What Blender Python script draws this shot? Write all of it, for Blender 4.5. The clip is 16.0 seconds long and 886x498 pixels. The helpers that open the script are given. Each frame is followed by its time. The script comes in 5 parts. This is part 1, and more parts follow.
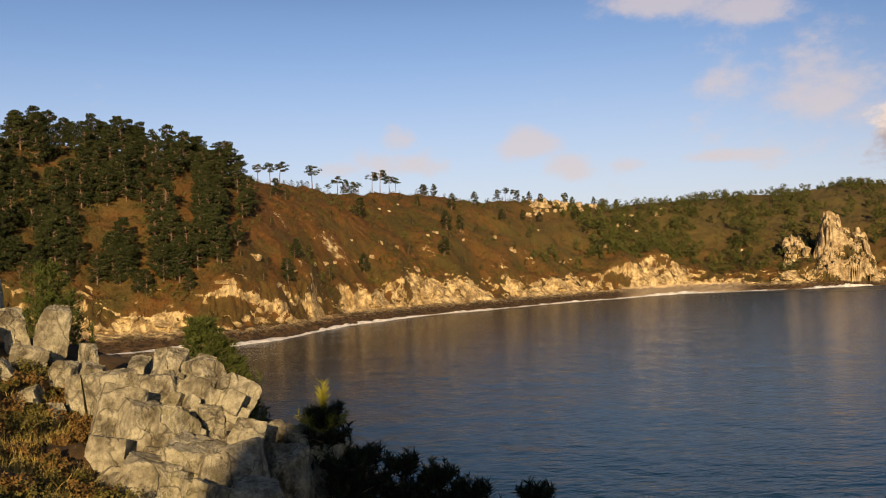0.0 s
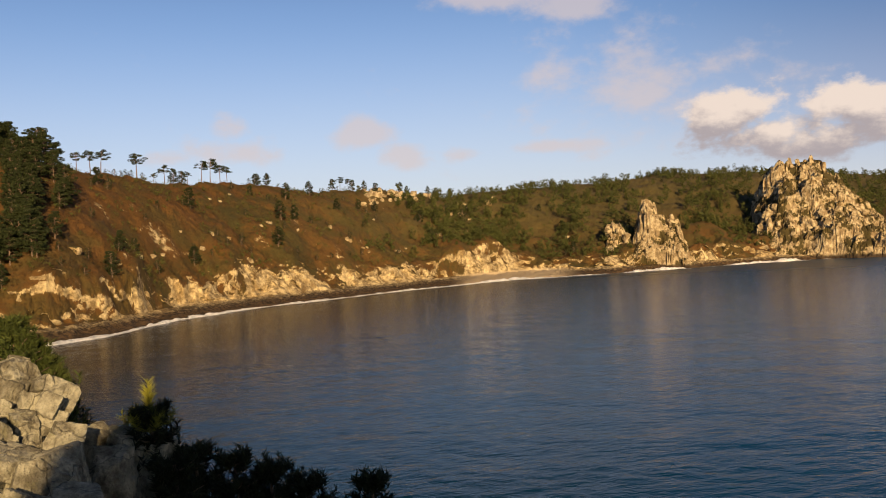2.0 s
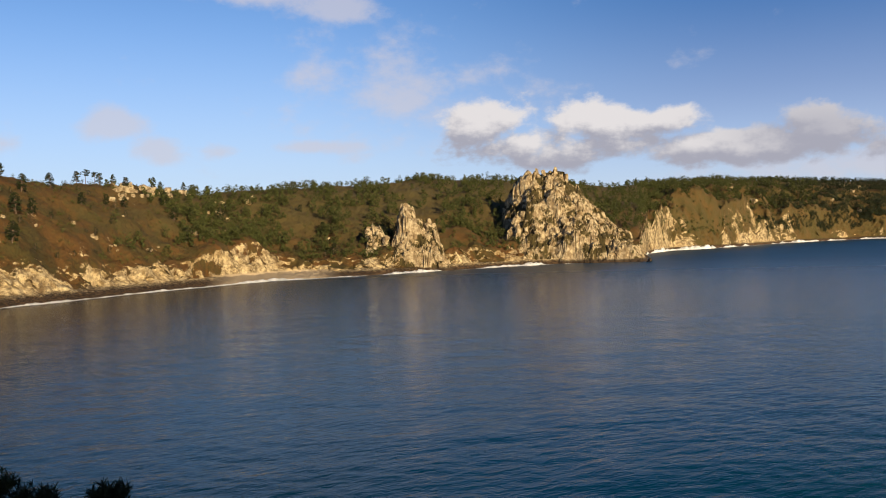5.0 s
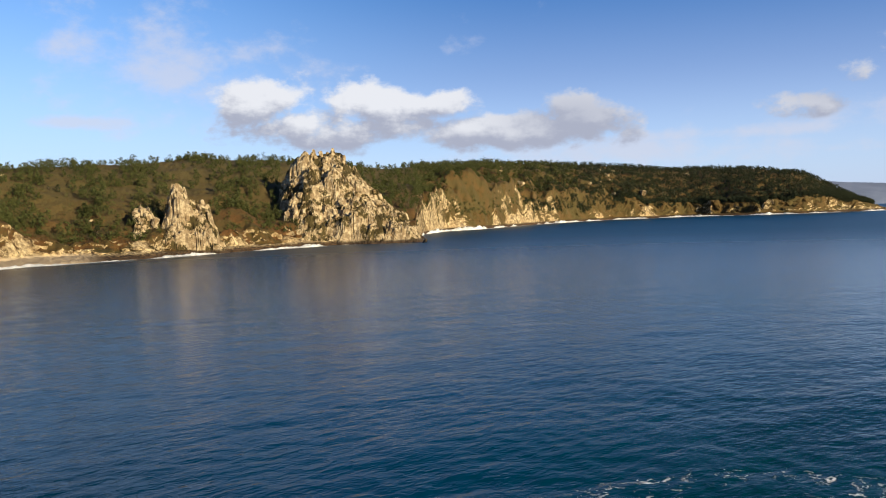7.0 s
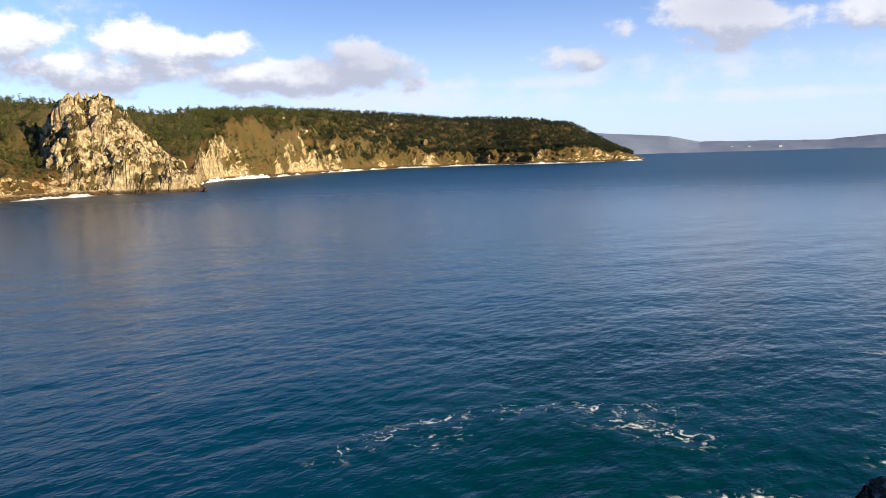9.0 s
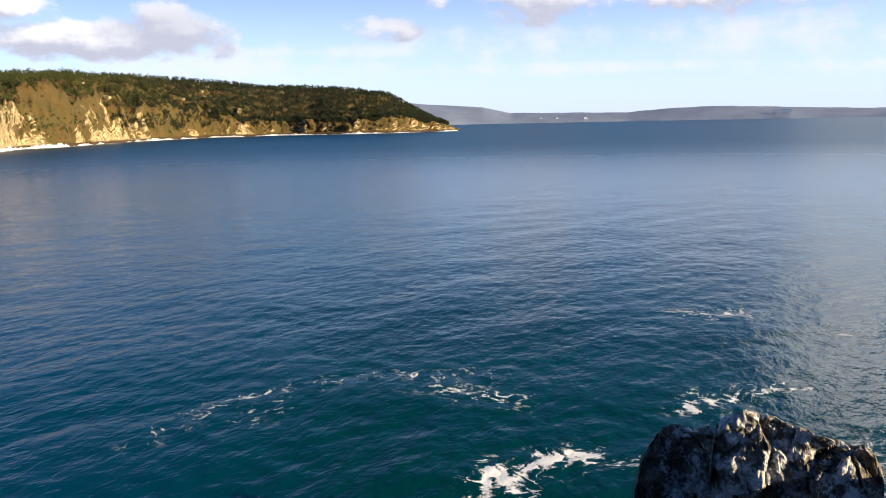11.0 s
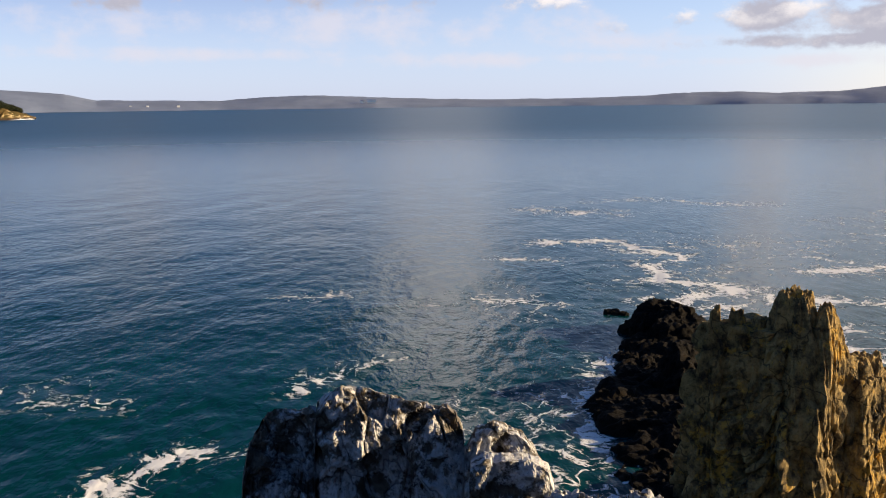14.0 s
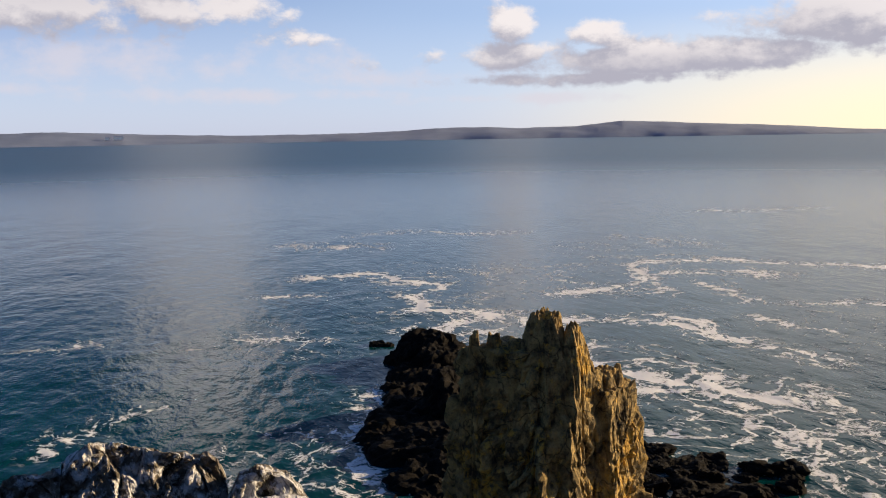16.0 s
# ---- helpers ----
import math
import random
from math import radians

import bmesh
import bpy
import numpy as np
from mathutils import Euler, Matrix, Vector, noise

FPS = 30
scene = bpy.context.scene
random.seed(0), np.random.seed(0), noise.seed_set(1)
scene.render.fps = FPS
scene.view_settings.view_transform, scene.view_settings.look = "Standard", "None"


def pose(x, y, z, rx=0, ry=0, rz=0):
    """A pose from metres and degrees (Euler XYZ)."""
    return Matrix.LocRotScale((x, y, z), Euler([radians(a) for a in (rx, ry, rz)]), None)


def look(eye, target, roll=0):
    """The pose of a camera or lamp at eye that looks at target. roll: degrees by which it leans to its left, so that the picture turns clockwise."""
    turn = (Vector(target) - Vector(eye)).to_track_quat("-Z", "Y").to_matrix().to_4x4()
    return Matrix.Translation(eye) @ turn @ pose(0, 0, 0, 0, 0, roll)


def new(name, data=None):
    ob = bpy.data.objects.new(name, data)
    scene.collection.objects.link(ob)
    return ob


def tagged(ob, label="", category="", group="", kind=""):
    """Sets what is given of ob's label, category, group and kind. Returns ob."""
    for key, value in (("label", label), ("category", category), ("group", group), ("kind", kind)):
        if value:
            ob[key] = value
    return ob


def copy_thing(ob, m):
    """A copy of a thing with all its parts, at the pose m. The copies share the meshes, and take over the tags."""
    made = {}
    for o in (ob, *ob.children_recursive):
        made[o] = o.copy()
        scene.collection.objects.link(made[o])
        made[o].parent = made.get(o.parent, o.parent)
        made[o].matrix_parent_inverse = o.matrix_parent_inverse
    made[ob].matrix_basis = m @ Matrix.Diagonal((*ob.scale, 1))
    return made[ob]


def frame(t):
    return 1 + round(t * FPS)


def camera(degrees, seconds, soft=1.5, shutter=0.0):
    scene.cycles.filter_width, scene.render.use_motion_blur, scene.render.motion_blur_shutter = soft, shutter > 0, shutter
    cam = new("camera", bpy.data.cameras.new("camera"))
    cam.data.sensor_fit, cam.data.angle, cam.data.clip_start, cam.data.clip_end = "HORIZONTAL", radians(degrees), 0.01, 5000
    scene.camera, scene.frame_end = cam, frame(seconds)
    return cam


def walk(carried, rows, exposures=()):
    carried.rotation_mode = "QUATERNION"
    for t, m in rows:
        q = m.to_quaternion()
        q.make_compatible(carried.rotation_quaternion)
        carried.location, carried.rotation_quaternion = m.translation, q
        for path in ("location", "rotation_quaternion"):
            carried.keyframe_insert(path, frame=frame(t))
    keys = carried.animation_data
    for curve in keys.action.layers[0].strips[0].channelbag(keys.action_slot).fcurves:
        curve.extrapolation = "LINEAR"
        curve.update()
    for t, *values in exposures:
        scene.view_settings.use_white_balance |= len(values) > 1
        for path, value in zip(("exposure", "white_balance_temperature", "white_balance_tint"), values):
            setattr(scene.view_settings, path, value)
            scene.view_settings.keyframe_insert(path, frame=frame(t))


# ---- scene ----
# ---- camera: held out in front on a headland, turning to the right ----
EYE_Z = 25.0
cam = camera(53.2, 16.0, soft=1.0)
TURNS = [  # seconds, yaw, pitch, roll
    (0.0, -0.00, 0.94, 2.04),
    (0.5, -2.71, 0.72, 2.11),
    (1.0, -5.52, 0.45, 2.44),
    (1.5, -8.64, 0.09, 2.60),
    (2.0, -10.61, -0.20, 2.90),
    (2.5, -13.48, -0.56, 2.51),
    (3.0, -16.45, -1.00, 1.36),
    (3.2, -17.44, -0.80, 1.45),
    (5.3, -28.45, -1.10, 1.88),
    (5.5, -30.24, -1.36, 1.94),
    (6.0, -33.38, -1.36, 2.07),
    (6.5, -37.16, -2.01, 1.78),
    (7.0, -40.34, -2.42, 1.94),
    (7.5, -45.43, -3.02, 1.88),
    (8.0, -48.12, -4.65, 2.02),
    (8.5, -51.01, -5.46, 1.77),
    (9.0, -54.23, -6.17, 1.62),
    (9.2, -55.63, -6.56, 1.46),
    (11.3, -67.60, -8.05, 1.02),
    (11.5, -68.80, -7.77, 0.94),
    (12.0, -72.66, -8.00, 0.90),
    (12.5, -77.19, -8.27, 0.77),
    (13.0, -81.93, -8.50, 0.72),
    (13.5, -86.87, -8.06, 0.66),
    (14.0, -91.45, -9.47, 0.61),
    (14.5, -95.96, -10.03, 0.55),
    (15.0, -100.17, -9.75, 0.86),
    (15.5, -103.47, -9.79, 0.51),
    (16.0, -106.91, -7.40, 0.90),
]


def eye_pose(t, yaw, pitch, roll):
    a = radians(yaw)
    return t, pose(-0.3 * math.sin(a), 0.3 * math.cos(a), EYE_Z, 90 + pitch, roll, yaw)


walk(cam, [eye_pose(*row) for row in TURNS],
     [(0.0, 0.64, 7900, 13), (3.2, 0.56, 7700, 12), (5.3, 0.61, 6250, 6), (7.0, 0.76, 5950, 4), (9.2, 1.18, 6050, 4), (11.3, 1.27, 6250, 5), (12.5, 1.08, 6350, 5), (14.0, 0.95, 6550, 8), (15.0, 1.02, 6600, 8), (15.5, 0.97, 6600, 8), (16.0, 0.80, 6600, 9)])

# ---- sun and sky ----
SUN_AZ, SUN_EL = -177.0, 14.0    # bearing to the left of +y, height, degrees
sun_data = bpy.data.lights.new("sun", "SUN")
sun_data.energy, sun_data.angle, sun_data.color = 5.0, radians(0.6), (1.0, 0.755, 0.46)
sun = new("sun", sun_data)
sun_dir = Vector((-math.sin(radians(SUN_AZ)) * math.cos(radians(SUN_EL)), math.cos(radians(SUN_AZ)) * math.cos(radians(SUN_EL)), math.sin(radians(SUN_EL))))
sun.matrix_world = look(sun_dir * 300, (0, 0, 0))


class Nodes:
    """Short way to write a node tree."""

    def __init__(self, tree):
        self.tree, self.links = tree, tree.links
        tree.nodes.clear()

    def add(self, kind, ins=(), **sets):
        n = self.tree.nodes.new(kind)
        for key, value in sets.items():
            if key == "op":
                n.operation = value
            elif key == "blend":
                n.blend_type = value
            elif key == "dtype":
                n.data_type = value
            elif key == "ntype":
                n.noise_dimensions = value
            elif key == "feature":
                n.feature = value
            elif key == "attr":
                n.attribute_name = value
        for key, value in dict(ins).items():
            if isinstance(value, bpy.types.NodeSocket):
                self.links.new(value, n.inputs[key])
            else:
                n.inputs[key].default_value = value
        return n

    def math(self, op, a, b=0.0, c=0.0):
        return self.add("ShaderNodeMath", {0: a, 1: b, 2: c}, op=op).outputs[0]

    def vec(self, op, a, b=(0, 0, 0)):
        return self.add("ShaderNodeVectorMath", {0: a, 1: b}, op=op).outputs[0]

    def scaled(self, v, k):
        n = self.add("ShaderNodeVectorMath", {0: v}, op="SCALE")
        n.inputs["Scale"].default_value = k
        return n.outputs[0]

    def noise(self, v, scale, detail=4.0, rough=0.55, distort=0.0):
        return self.add("ShaderNodeTexNoise", {"Vector": v, "Scale": scale, "Detail": detail, "Roughness": rough, "Distortion": distort}).outputs["Fac"]

    def mix(self, f, a, b):
        n = self.tree.nodes.new("ShaderNodeMix")
        n.data_type = "RGBA"
        for i, value in ((0, f), (6, a), (7, b)):
            if isinstance(value, bpy.types.NodeSocket):
                self.links.new(value, n.inputs[i])
            else:
                n.inputs[i].default_value = value if i == 0 else (*value, 1)
        return n.outputs[2]

    def step(self, v, lo, hi, a=0.0, b=1.0):
        n = self.add("ShaderNodeMapRange", {"Value": v, "From Min": lo, "From Max": hi, "To Min": a, "To Max": b})
        n.interpolation_type = "SMOOTHSTEP"
        return n.outputs[0]


def make_world():
    world = bpy.data.worlds.new("sky")
    world.use_nodes = True
    scene.world = world
    n = Nodes(world.node_tree)
    sky = n.tree.nodes.new("ShaderNodeTexSky")
    sky.sky_type, sky.sun_disc = "NISHITA", False
    sky.sun_elevation, sky.sun_rotation = radians(SUN_EL), radians(-SUN_AZ)
    sky.air_density, sky.dust_density, sky.ozone_density = 1.0, 0.35, 2.0
    way = n.tree.nodes.new("ShaderNodeTexCoord").outputs["Generated"]
    xyz = n.add("ShaderNodeSeparateXYZ", {0: way}).outputs
    # bearing (to the right of +y) and height above the horizon, in degrees
    az = n.math("MULTIPLY", n.math("ARCTAN2", xyz[0], xyz[1]), 57.2958)
    el = n.math("MULTIPLY", n.math("ARCSINE", xyz[2]), 57.2958)
    at = n.add("ShaderNodeCombineXYZ", {0: az, 1: el}).outputs[0]
    p = n.vec("MULTIPLY", at, (1.0, 1.5, 0.0))
    wob, fine = n.noise(p, 0.20, 3.0, 0.5), n.noise(p, 0.42, 7.0, 0.62)
    puff = n.noise(n.vec("ADD", p, (0.5, 0.9, 0)), 0.42, 7.0, 0.62)
    rough = n.math("ADD", n.math("MULTIPLY", n.math("SUBTRACT", wob, 0.5), 2.4), n.math("MULTIPLY", n.math("SUBTRACT", fine, 0.5), 2.3))

    def bank(where, blobs):
        """The thickest of some soft heaps: bearing to the right, height, half width, half height, weight."""
        least = None
        for a, e, w, h, k in blobs:
            d = n.add("ShaderNodeVectorMath", {0: where, 1: (1 / w, 1 / h, 0), 2: (-a / w, -e / h, 0)}, op="MULTIPLY_ADD").outputs[0]
            q = n.math("SUBTRACT", n.add("ShaderNodeVectorMath", {0: d, 1: d}, op="DOT_PRODUCT").outputs["Value"], math.log(k))
            least = q if least is None else n.math("MINIMUM", least, q)
        return n.math("EXPONENT", n.math("MULTIPLY", least, -1.0))

    # towering clouds; those centred above 10 degrees are out of view and brighten the sea
    towers = [(29.0, 7.2, 3.2, 2.0, 1.25), (31.5, 5.6, 4.0, 1.5, 1.2), (37.0, 6.7, 4.2, 1.8, 1.3), (40.5, 6.9, 2.4, 1.3, 1.1), (43.0, 5.2, 5.0, 1.3, 1.1), (49.4, 6.0, 2.6, 1.9, 1.2), (46.5, 5.0, 5.0, 1.2, 1.0), (35, 5.3, 8, 1.5, 1.25), (45, 4.9, 8, 1.2, 1.2),
              (62.5, 5.8, 2.4, 0.9, 0.9), (71.5, 7.6, 5.0, 1.8, 1.2), (65.8, 7.4, 1.4, 1.2, 0.9), (82.0, 7.6, 8.0, 1.7, 1.2), (92.0, 7.6, 5.0, 1.6, 1.2), (91.0, 14.0, 4.5, 7.0, 1.4), (97.5, 6.0, 3.0, 0.9, 0.6),
              (111.3, 6.6, 2.0, 1.5, 1.15), (117.0, 6.0, 2.2, 1.2, 1.15), (110.0, 4.9, 5.5, 1.2, 1.1), (119.0, 4.4, 9.0, 1.2, 1.2), (115.0, 3.3, 11.0, 0.6, 1.0), (131.0, 6.4, 7.0, 2.2, 1.35), (126.0, 4.6, 8.0, 1.2, 1.2), (103.0, 4.4, 2.2, 0.6, 0.6), (111.0, 15.0, 3.6, 6.0, 1.35), (135.0, 12.0, 9.0, 4.0, 1.2)]
    heaps, over = bank(at, towers), bank(n.vec("ADD", at, (0.5, 1.1, 0)), towers)
    wisps = bank(at, [(14.0, 15.8, 3.6, 1.2, 1.0), (20.0, 14.6, 3.0, 1.1, 1.15), (-2.5, 6.6, 4.0, 1.1, 0.95), (-2.6, 7.8, 1.6, 1.2, 0.9), (5.6, 7.4, 2.2, 1.3, 1.1), (8.0, 5.9, 2.4, 0.9, 1.0), (-6.5, 6.2, 2.4, 0.8, 0.8), (12.6, 5.8, 1.6, 0.6, 0.9), (18.0, 6.0, 4.0, 0.55, 0.95), (27, 12.5, 1.6, 1.5, 0.5),
                      (56, 4.2, 14, 0.6, 0.75), (74, 3.0, 12, 0.6, 0.85), (95, 2.6, 12, 0.6, 0.8), (112, 2.2, 9, 0.5, 0.7), (24, 9.5, 10, 4.5, 0.72), (52, 3.4, 13, 1.2, 0.85), (86, 4.6, 26, 1.6, 0.72), (104, 3.6, 10, 1.0, 0.7)])
    body = n.math("MULTIPLY", n.step(n.math("ADD", heaps, n.math("MULTIPLY", rough, 0.80)), 0.42, 0.98), n.step(heaps, 0.12, 0.3))
    veil = n.math("MULTIPLY", n.step(n.math("ADD", wisps, n.math("MULTIPLY", rough, 0.62)), 0.28, 1.0), 0.66)
    # tops and billows turned to the sun are bright, the flat undersides grey
    lit = n.math("ADD", n.math("MULTIPLY", n.math("SUBTRACT", heaps, over), 1.0), n.math("MULTIPLY", n.math("SUBTRACT", fine, puff), 2.2))
    lit = n.step(n.math("ADD", lit, n.step(el, 4.0, 8.5, -0.30, 0.22)), -0.45, 0.65)
    # banks that hang in the shade of others
    dull = bank(at, [(49.0, 5.6, 5.0, 2.4, 0.75), (64, 6.6, 5.0, 2.0, 0.7), (44, 4.4, 14, 0.7, 0.5), (72, 8.2, 6.0, 2.4, 0.75), (82, 8.4, 12, 2.0, 0.45), (118, 4.1, 16, 0.9, 0.6), (128, 6.0, 5, 2, 0.4)])
    lit = n.math("MULTIPLY", lit, n.math("SUBTRACT", 1.0, dull))
    cloud = n.mix(lit, (5.3, 5.2, 6.2), (10.5, 9.8, 9.9))
    # high unseen cloud is boosted, so that the sea reflects bright columns
    cloud = n.vec("MULTIPLY", cloud, n.add("ShaderNodeCombineXYZ", {k: n.step(el, 9.5, 14.0, 1.0, 2.3) for k in range(3)}).outputs[0])
    base = n.vec("MULTIPLY", sky.outputs["Color"], (1.05, 1.28, 1.80))
    # the sky deepens across from the sun; overhead it is darkened to dim the sea
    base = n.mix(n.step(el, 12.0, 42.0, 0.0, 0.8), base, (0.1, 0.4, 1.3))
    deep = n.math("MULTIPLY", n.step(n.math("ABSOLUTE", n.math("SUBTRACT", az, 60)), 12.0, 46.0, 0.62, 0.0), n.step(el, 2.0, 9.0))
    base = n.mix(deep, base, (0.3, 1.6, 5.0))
    # extra darkening above the view, so that the bay reflects less
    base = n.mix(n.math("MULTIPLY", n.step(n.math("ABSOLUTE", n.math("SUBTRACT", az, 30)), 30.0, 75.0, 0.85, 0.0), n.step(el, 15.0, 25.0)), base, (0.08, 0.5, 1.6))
    # haze thinned on the unseen landward side to darken the stack's shaded face
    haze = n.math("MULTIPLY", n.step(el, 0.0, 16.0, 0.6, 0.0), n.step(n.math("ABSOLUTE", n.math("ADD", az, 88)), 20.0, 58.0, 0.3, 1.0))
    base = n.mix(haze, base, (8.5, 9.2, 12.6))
    # warm glow low down; thin overcast added round the sun to light the sea
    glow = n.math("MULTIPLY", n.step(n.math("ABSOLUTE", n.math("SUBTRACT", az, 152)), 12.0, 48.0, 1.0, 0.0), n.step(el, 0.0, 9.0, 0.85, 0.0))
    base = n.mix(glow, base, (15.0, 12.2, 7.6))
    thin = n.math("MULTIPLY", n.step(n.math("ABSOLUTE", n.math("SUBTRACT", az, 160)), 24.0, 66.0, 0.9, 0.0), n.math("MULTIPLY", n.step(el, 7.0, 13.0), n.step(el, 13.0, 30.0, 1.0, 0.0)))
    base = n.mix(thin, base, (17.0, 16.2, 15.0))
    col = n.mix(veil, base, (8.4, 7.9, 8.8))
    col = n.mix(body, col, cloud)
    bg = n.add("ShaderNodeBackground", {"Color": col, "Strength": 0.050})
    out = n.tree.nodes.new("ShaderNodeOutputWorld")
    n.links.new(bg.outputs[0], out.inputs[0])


make_world()

# ---- materials ----
def material(name):
    m = bpy.data.materials.new(name)
    m.use_nodes = True
    return m, Nodes(m.node_tree)


def finish(n, color, roughness=0.8, height=None, dist=0.1, strength=0.6, metallic=0.0, spec=0.3):
    b = n.add("ShaderNodeBsdfPrincipled", {"Base Color": color if isinstance(color, bpy.types.NodeSocket) else (*color, 1), "Roughness": roughness, "Metallic": metallic, "Specular IOR Level": spec})
    if height is not None:
        bump = n.add("ShaderNodeBump", {"Strength": strength, "Distance": dist, "Height": height})
        n.links.new(bump.outputs[0], b.inputs["Normal"])
    out = n.tree.nodes.new("ShaderNodeOutputMaterial")
    n.links.new(b.outputs[0], out.inputs[0])
    return b


def place_of(n):
    return n.tree.nodes.new("ShaderNodeNewGeometry").outputs["Position"]


def cracks(n, v, scale, width=0.06):
    vor = n.add("ShaderNodeTexVoronoi", {"Vector": v, "Scale": scale}, feature="DISTANCE_TO_EDGE").outputs["Distance"]
    return n.step(vor, 0.0, width)


def coast_rock_color(n, p):
    """Tan to cream cliff rock with rust and grey."""
    big = n.noise(p, 0.045, 5)
    mid = n.noise(p, 0.30, 6, 0.65)
    col = n.mix(n.step(mid, 0.35, 0.68), (0.17, 0.12, 0.06), (0.60, 0.49, 0.285))
    col = n.mix(n.step(big, 0.45, 0.7, 0, 0.4), col, (0.30, 0.19, 0.07))
    dark = n.step(n.noise(n.vec("ADD", p, (31, 7, 3)), 0.11, 6, 0.7), 0.52, 0.62, 0.0, 0.75)
    return n.mix(dark, col, (0.085, 0.055, 0.028)), mid


def mat_coast():
    m, n = material("heath_and_cliff")
    geo = n.tree.nodes.new("ShaderNodeNewGeometry")
    p, up = geo.outputs["Position"], n.add("ShaderNodeSeparateXYZ", {0: geo.outputs["Normal"]}).outputs[2]
    z = n.add("ShaderNodeSeparateXYZ", {0: p}).outputs[2]
    rock, mid = coast_rock_color(n, p)
    big, patch, fine = n.noise(p, 0.012, 4), n.noise(p, 0.06, 6, 0.65), n.noise(p, 0.5, 5, 0.7)
    heath = n.mix(n.step(patch, 0.40, 0.60), (0.098, 0.045, 0.0105), (0.066, 0.043, 0.0110))
    heath = n.mix(n.step(n.math("ADD", n.math("MULTIPLY", big, 0.5), n.math("ADD", n.math("MULTIPLY", patch, 0.4), n.math("MULTIPLY", fine, 0.3))), 0.58, 0.74, 0.0, 0.8), heath, (0.040, 0.036, 0.0085))
    heath = n.mix(n.step(fine, 0.5, 0.75, 0, 0.6), heath, (0.045, 0.026, 0.008))
    green = n.add("ShaderNodeAttribute", attr="wood").outputs["Fac"]
    heath = n.mix(n.math("MULTIPLY", green, n.step(fine, 0.25, 0.5)), heath, (0.084, 0.066, 0.020))
    turf = n.add("ShaderNodeAttribute", attr="turf").outputs["Fac"]
    cover = n.step(n.math("ADD", n.math("ADD", n.math("MULTIPLY", up, 0.5), n.math("MULTIPLY", turf, 0.55)), n.math("ADD", n.math("MULTIPLY", n.math("SUBTRACT", patch, 0.5), 1.3), n.math("MULTIPLY", n.math("SUBTRACT", fine, 0.5), 0.6))), 0.60, 0.72)
    col = n.mix(cover, rock, heath)
    # tide zone: dark wet reef, and sand where the cove is
    weed = n.mix(n.step(fine, 0.4, 0.6), (0.022, 0.014, 0.007), (0.10, 0.06, 0.028))
    tide = n.step(n.math("ADD", z, n.math("MULTIPLY", n.math("SUBTRACT", fine, 0.5), 5.0)), 2.2, 4.2)
    col = n.mix(tide, weed, col)
    sand = n.add("ShaderNodeAttribute", attr="sand").outputs["Fac"]
    col = n.mix(n.math("MULTIPLY", sand, n.step(z, 4.0, 5.5, 1.0, 0.0)), col, (0.40, 0.32, 0.21))
    h = n.math("ADD", n.math("MULTIPLY", mid, 1.0), n.math("MULTIPLY", fine, 0.6))
    finish(n, col, 0.9, h, 1.6, 0.9)
    return m


def mat_crag(name, grown, shade):
    m, n = material(name)
    geo = n.tree.nodes.new("ShaderNodeNewGeometry")
    p, up = geo.outputs["Position"], n.add("ShaderNodeSeparateXYZ", {0: geo.outputs["Normal"]}).outputs[2]
    z = n.add("ShaderNodeSeparateXYZ", {0: p}).outputs[2]
    mid, fine, patch = n.noise(p, 0.25, 6, 0.65), n.noise(p, 0.9, 5, 0.7), n.noise(p, 0.07, 5, 0.6)
    col = n.mix(n.step(mid, 0.40, 0.64), tuple(c * shade for c in (0.22, 0.160, 0.088)), tuple(c * shade for c in (0.49, 0.405, 0.255)))
    col = n.mix(n.step(patch, 0.5, 0.72, 0, 0.6), col, (0.25, 0.16, 0.06))
    grow = n.math("ADD", n.math("MULTIPLY", up, 0.45), n.math("ADD", n.math("MULTIPLY", n.math("SUBTRACT", patch, 0.5), 2.2), n.math("MULTIPLY", n.math("SUBTRACT", fine, 0.5), 0.6)))
    col = n.mix(n.step(grow, grown, grown + 0.12), col, (0.055, 0.042, 0.013))
    tide = n.step(n.math("ADD", z, n.math("MULTIPLY", n.math("SUBTRACT", fine, 0.5), 4.0)), 1.5, 4.0)
    col = n.mix(tide, (0.045, 0.03, 0.018), col)
    finish(n, col, 0.9, n.math("ADD", mid, n.math("MULTIPLY", fine, 0.5)), 1.5, 0.9)
    return m


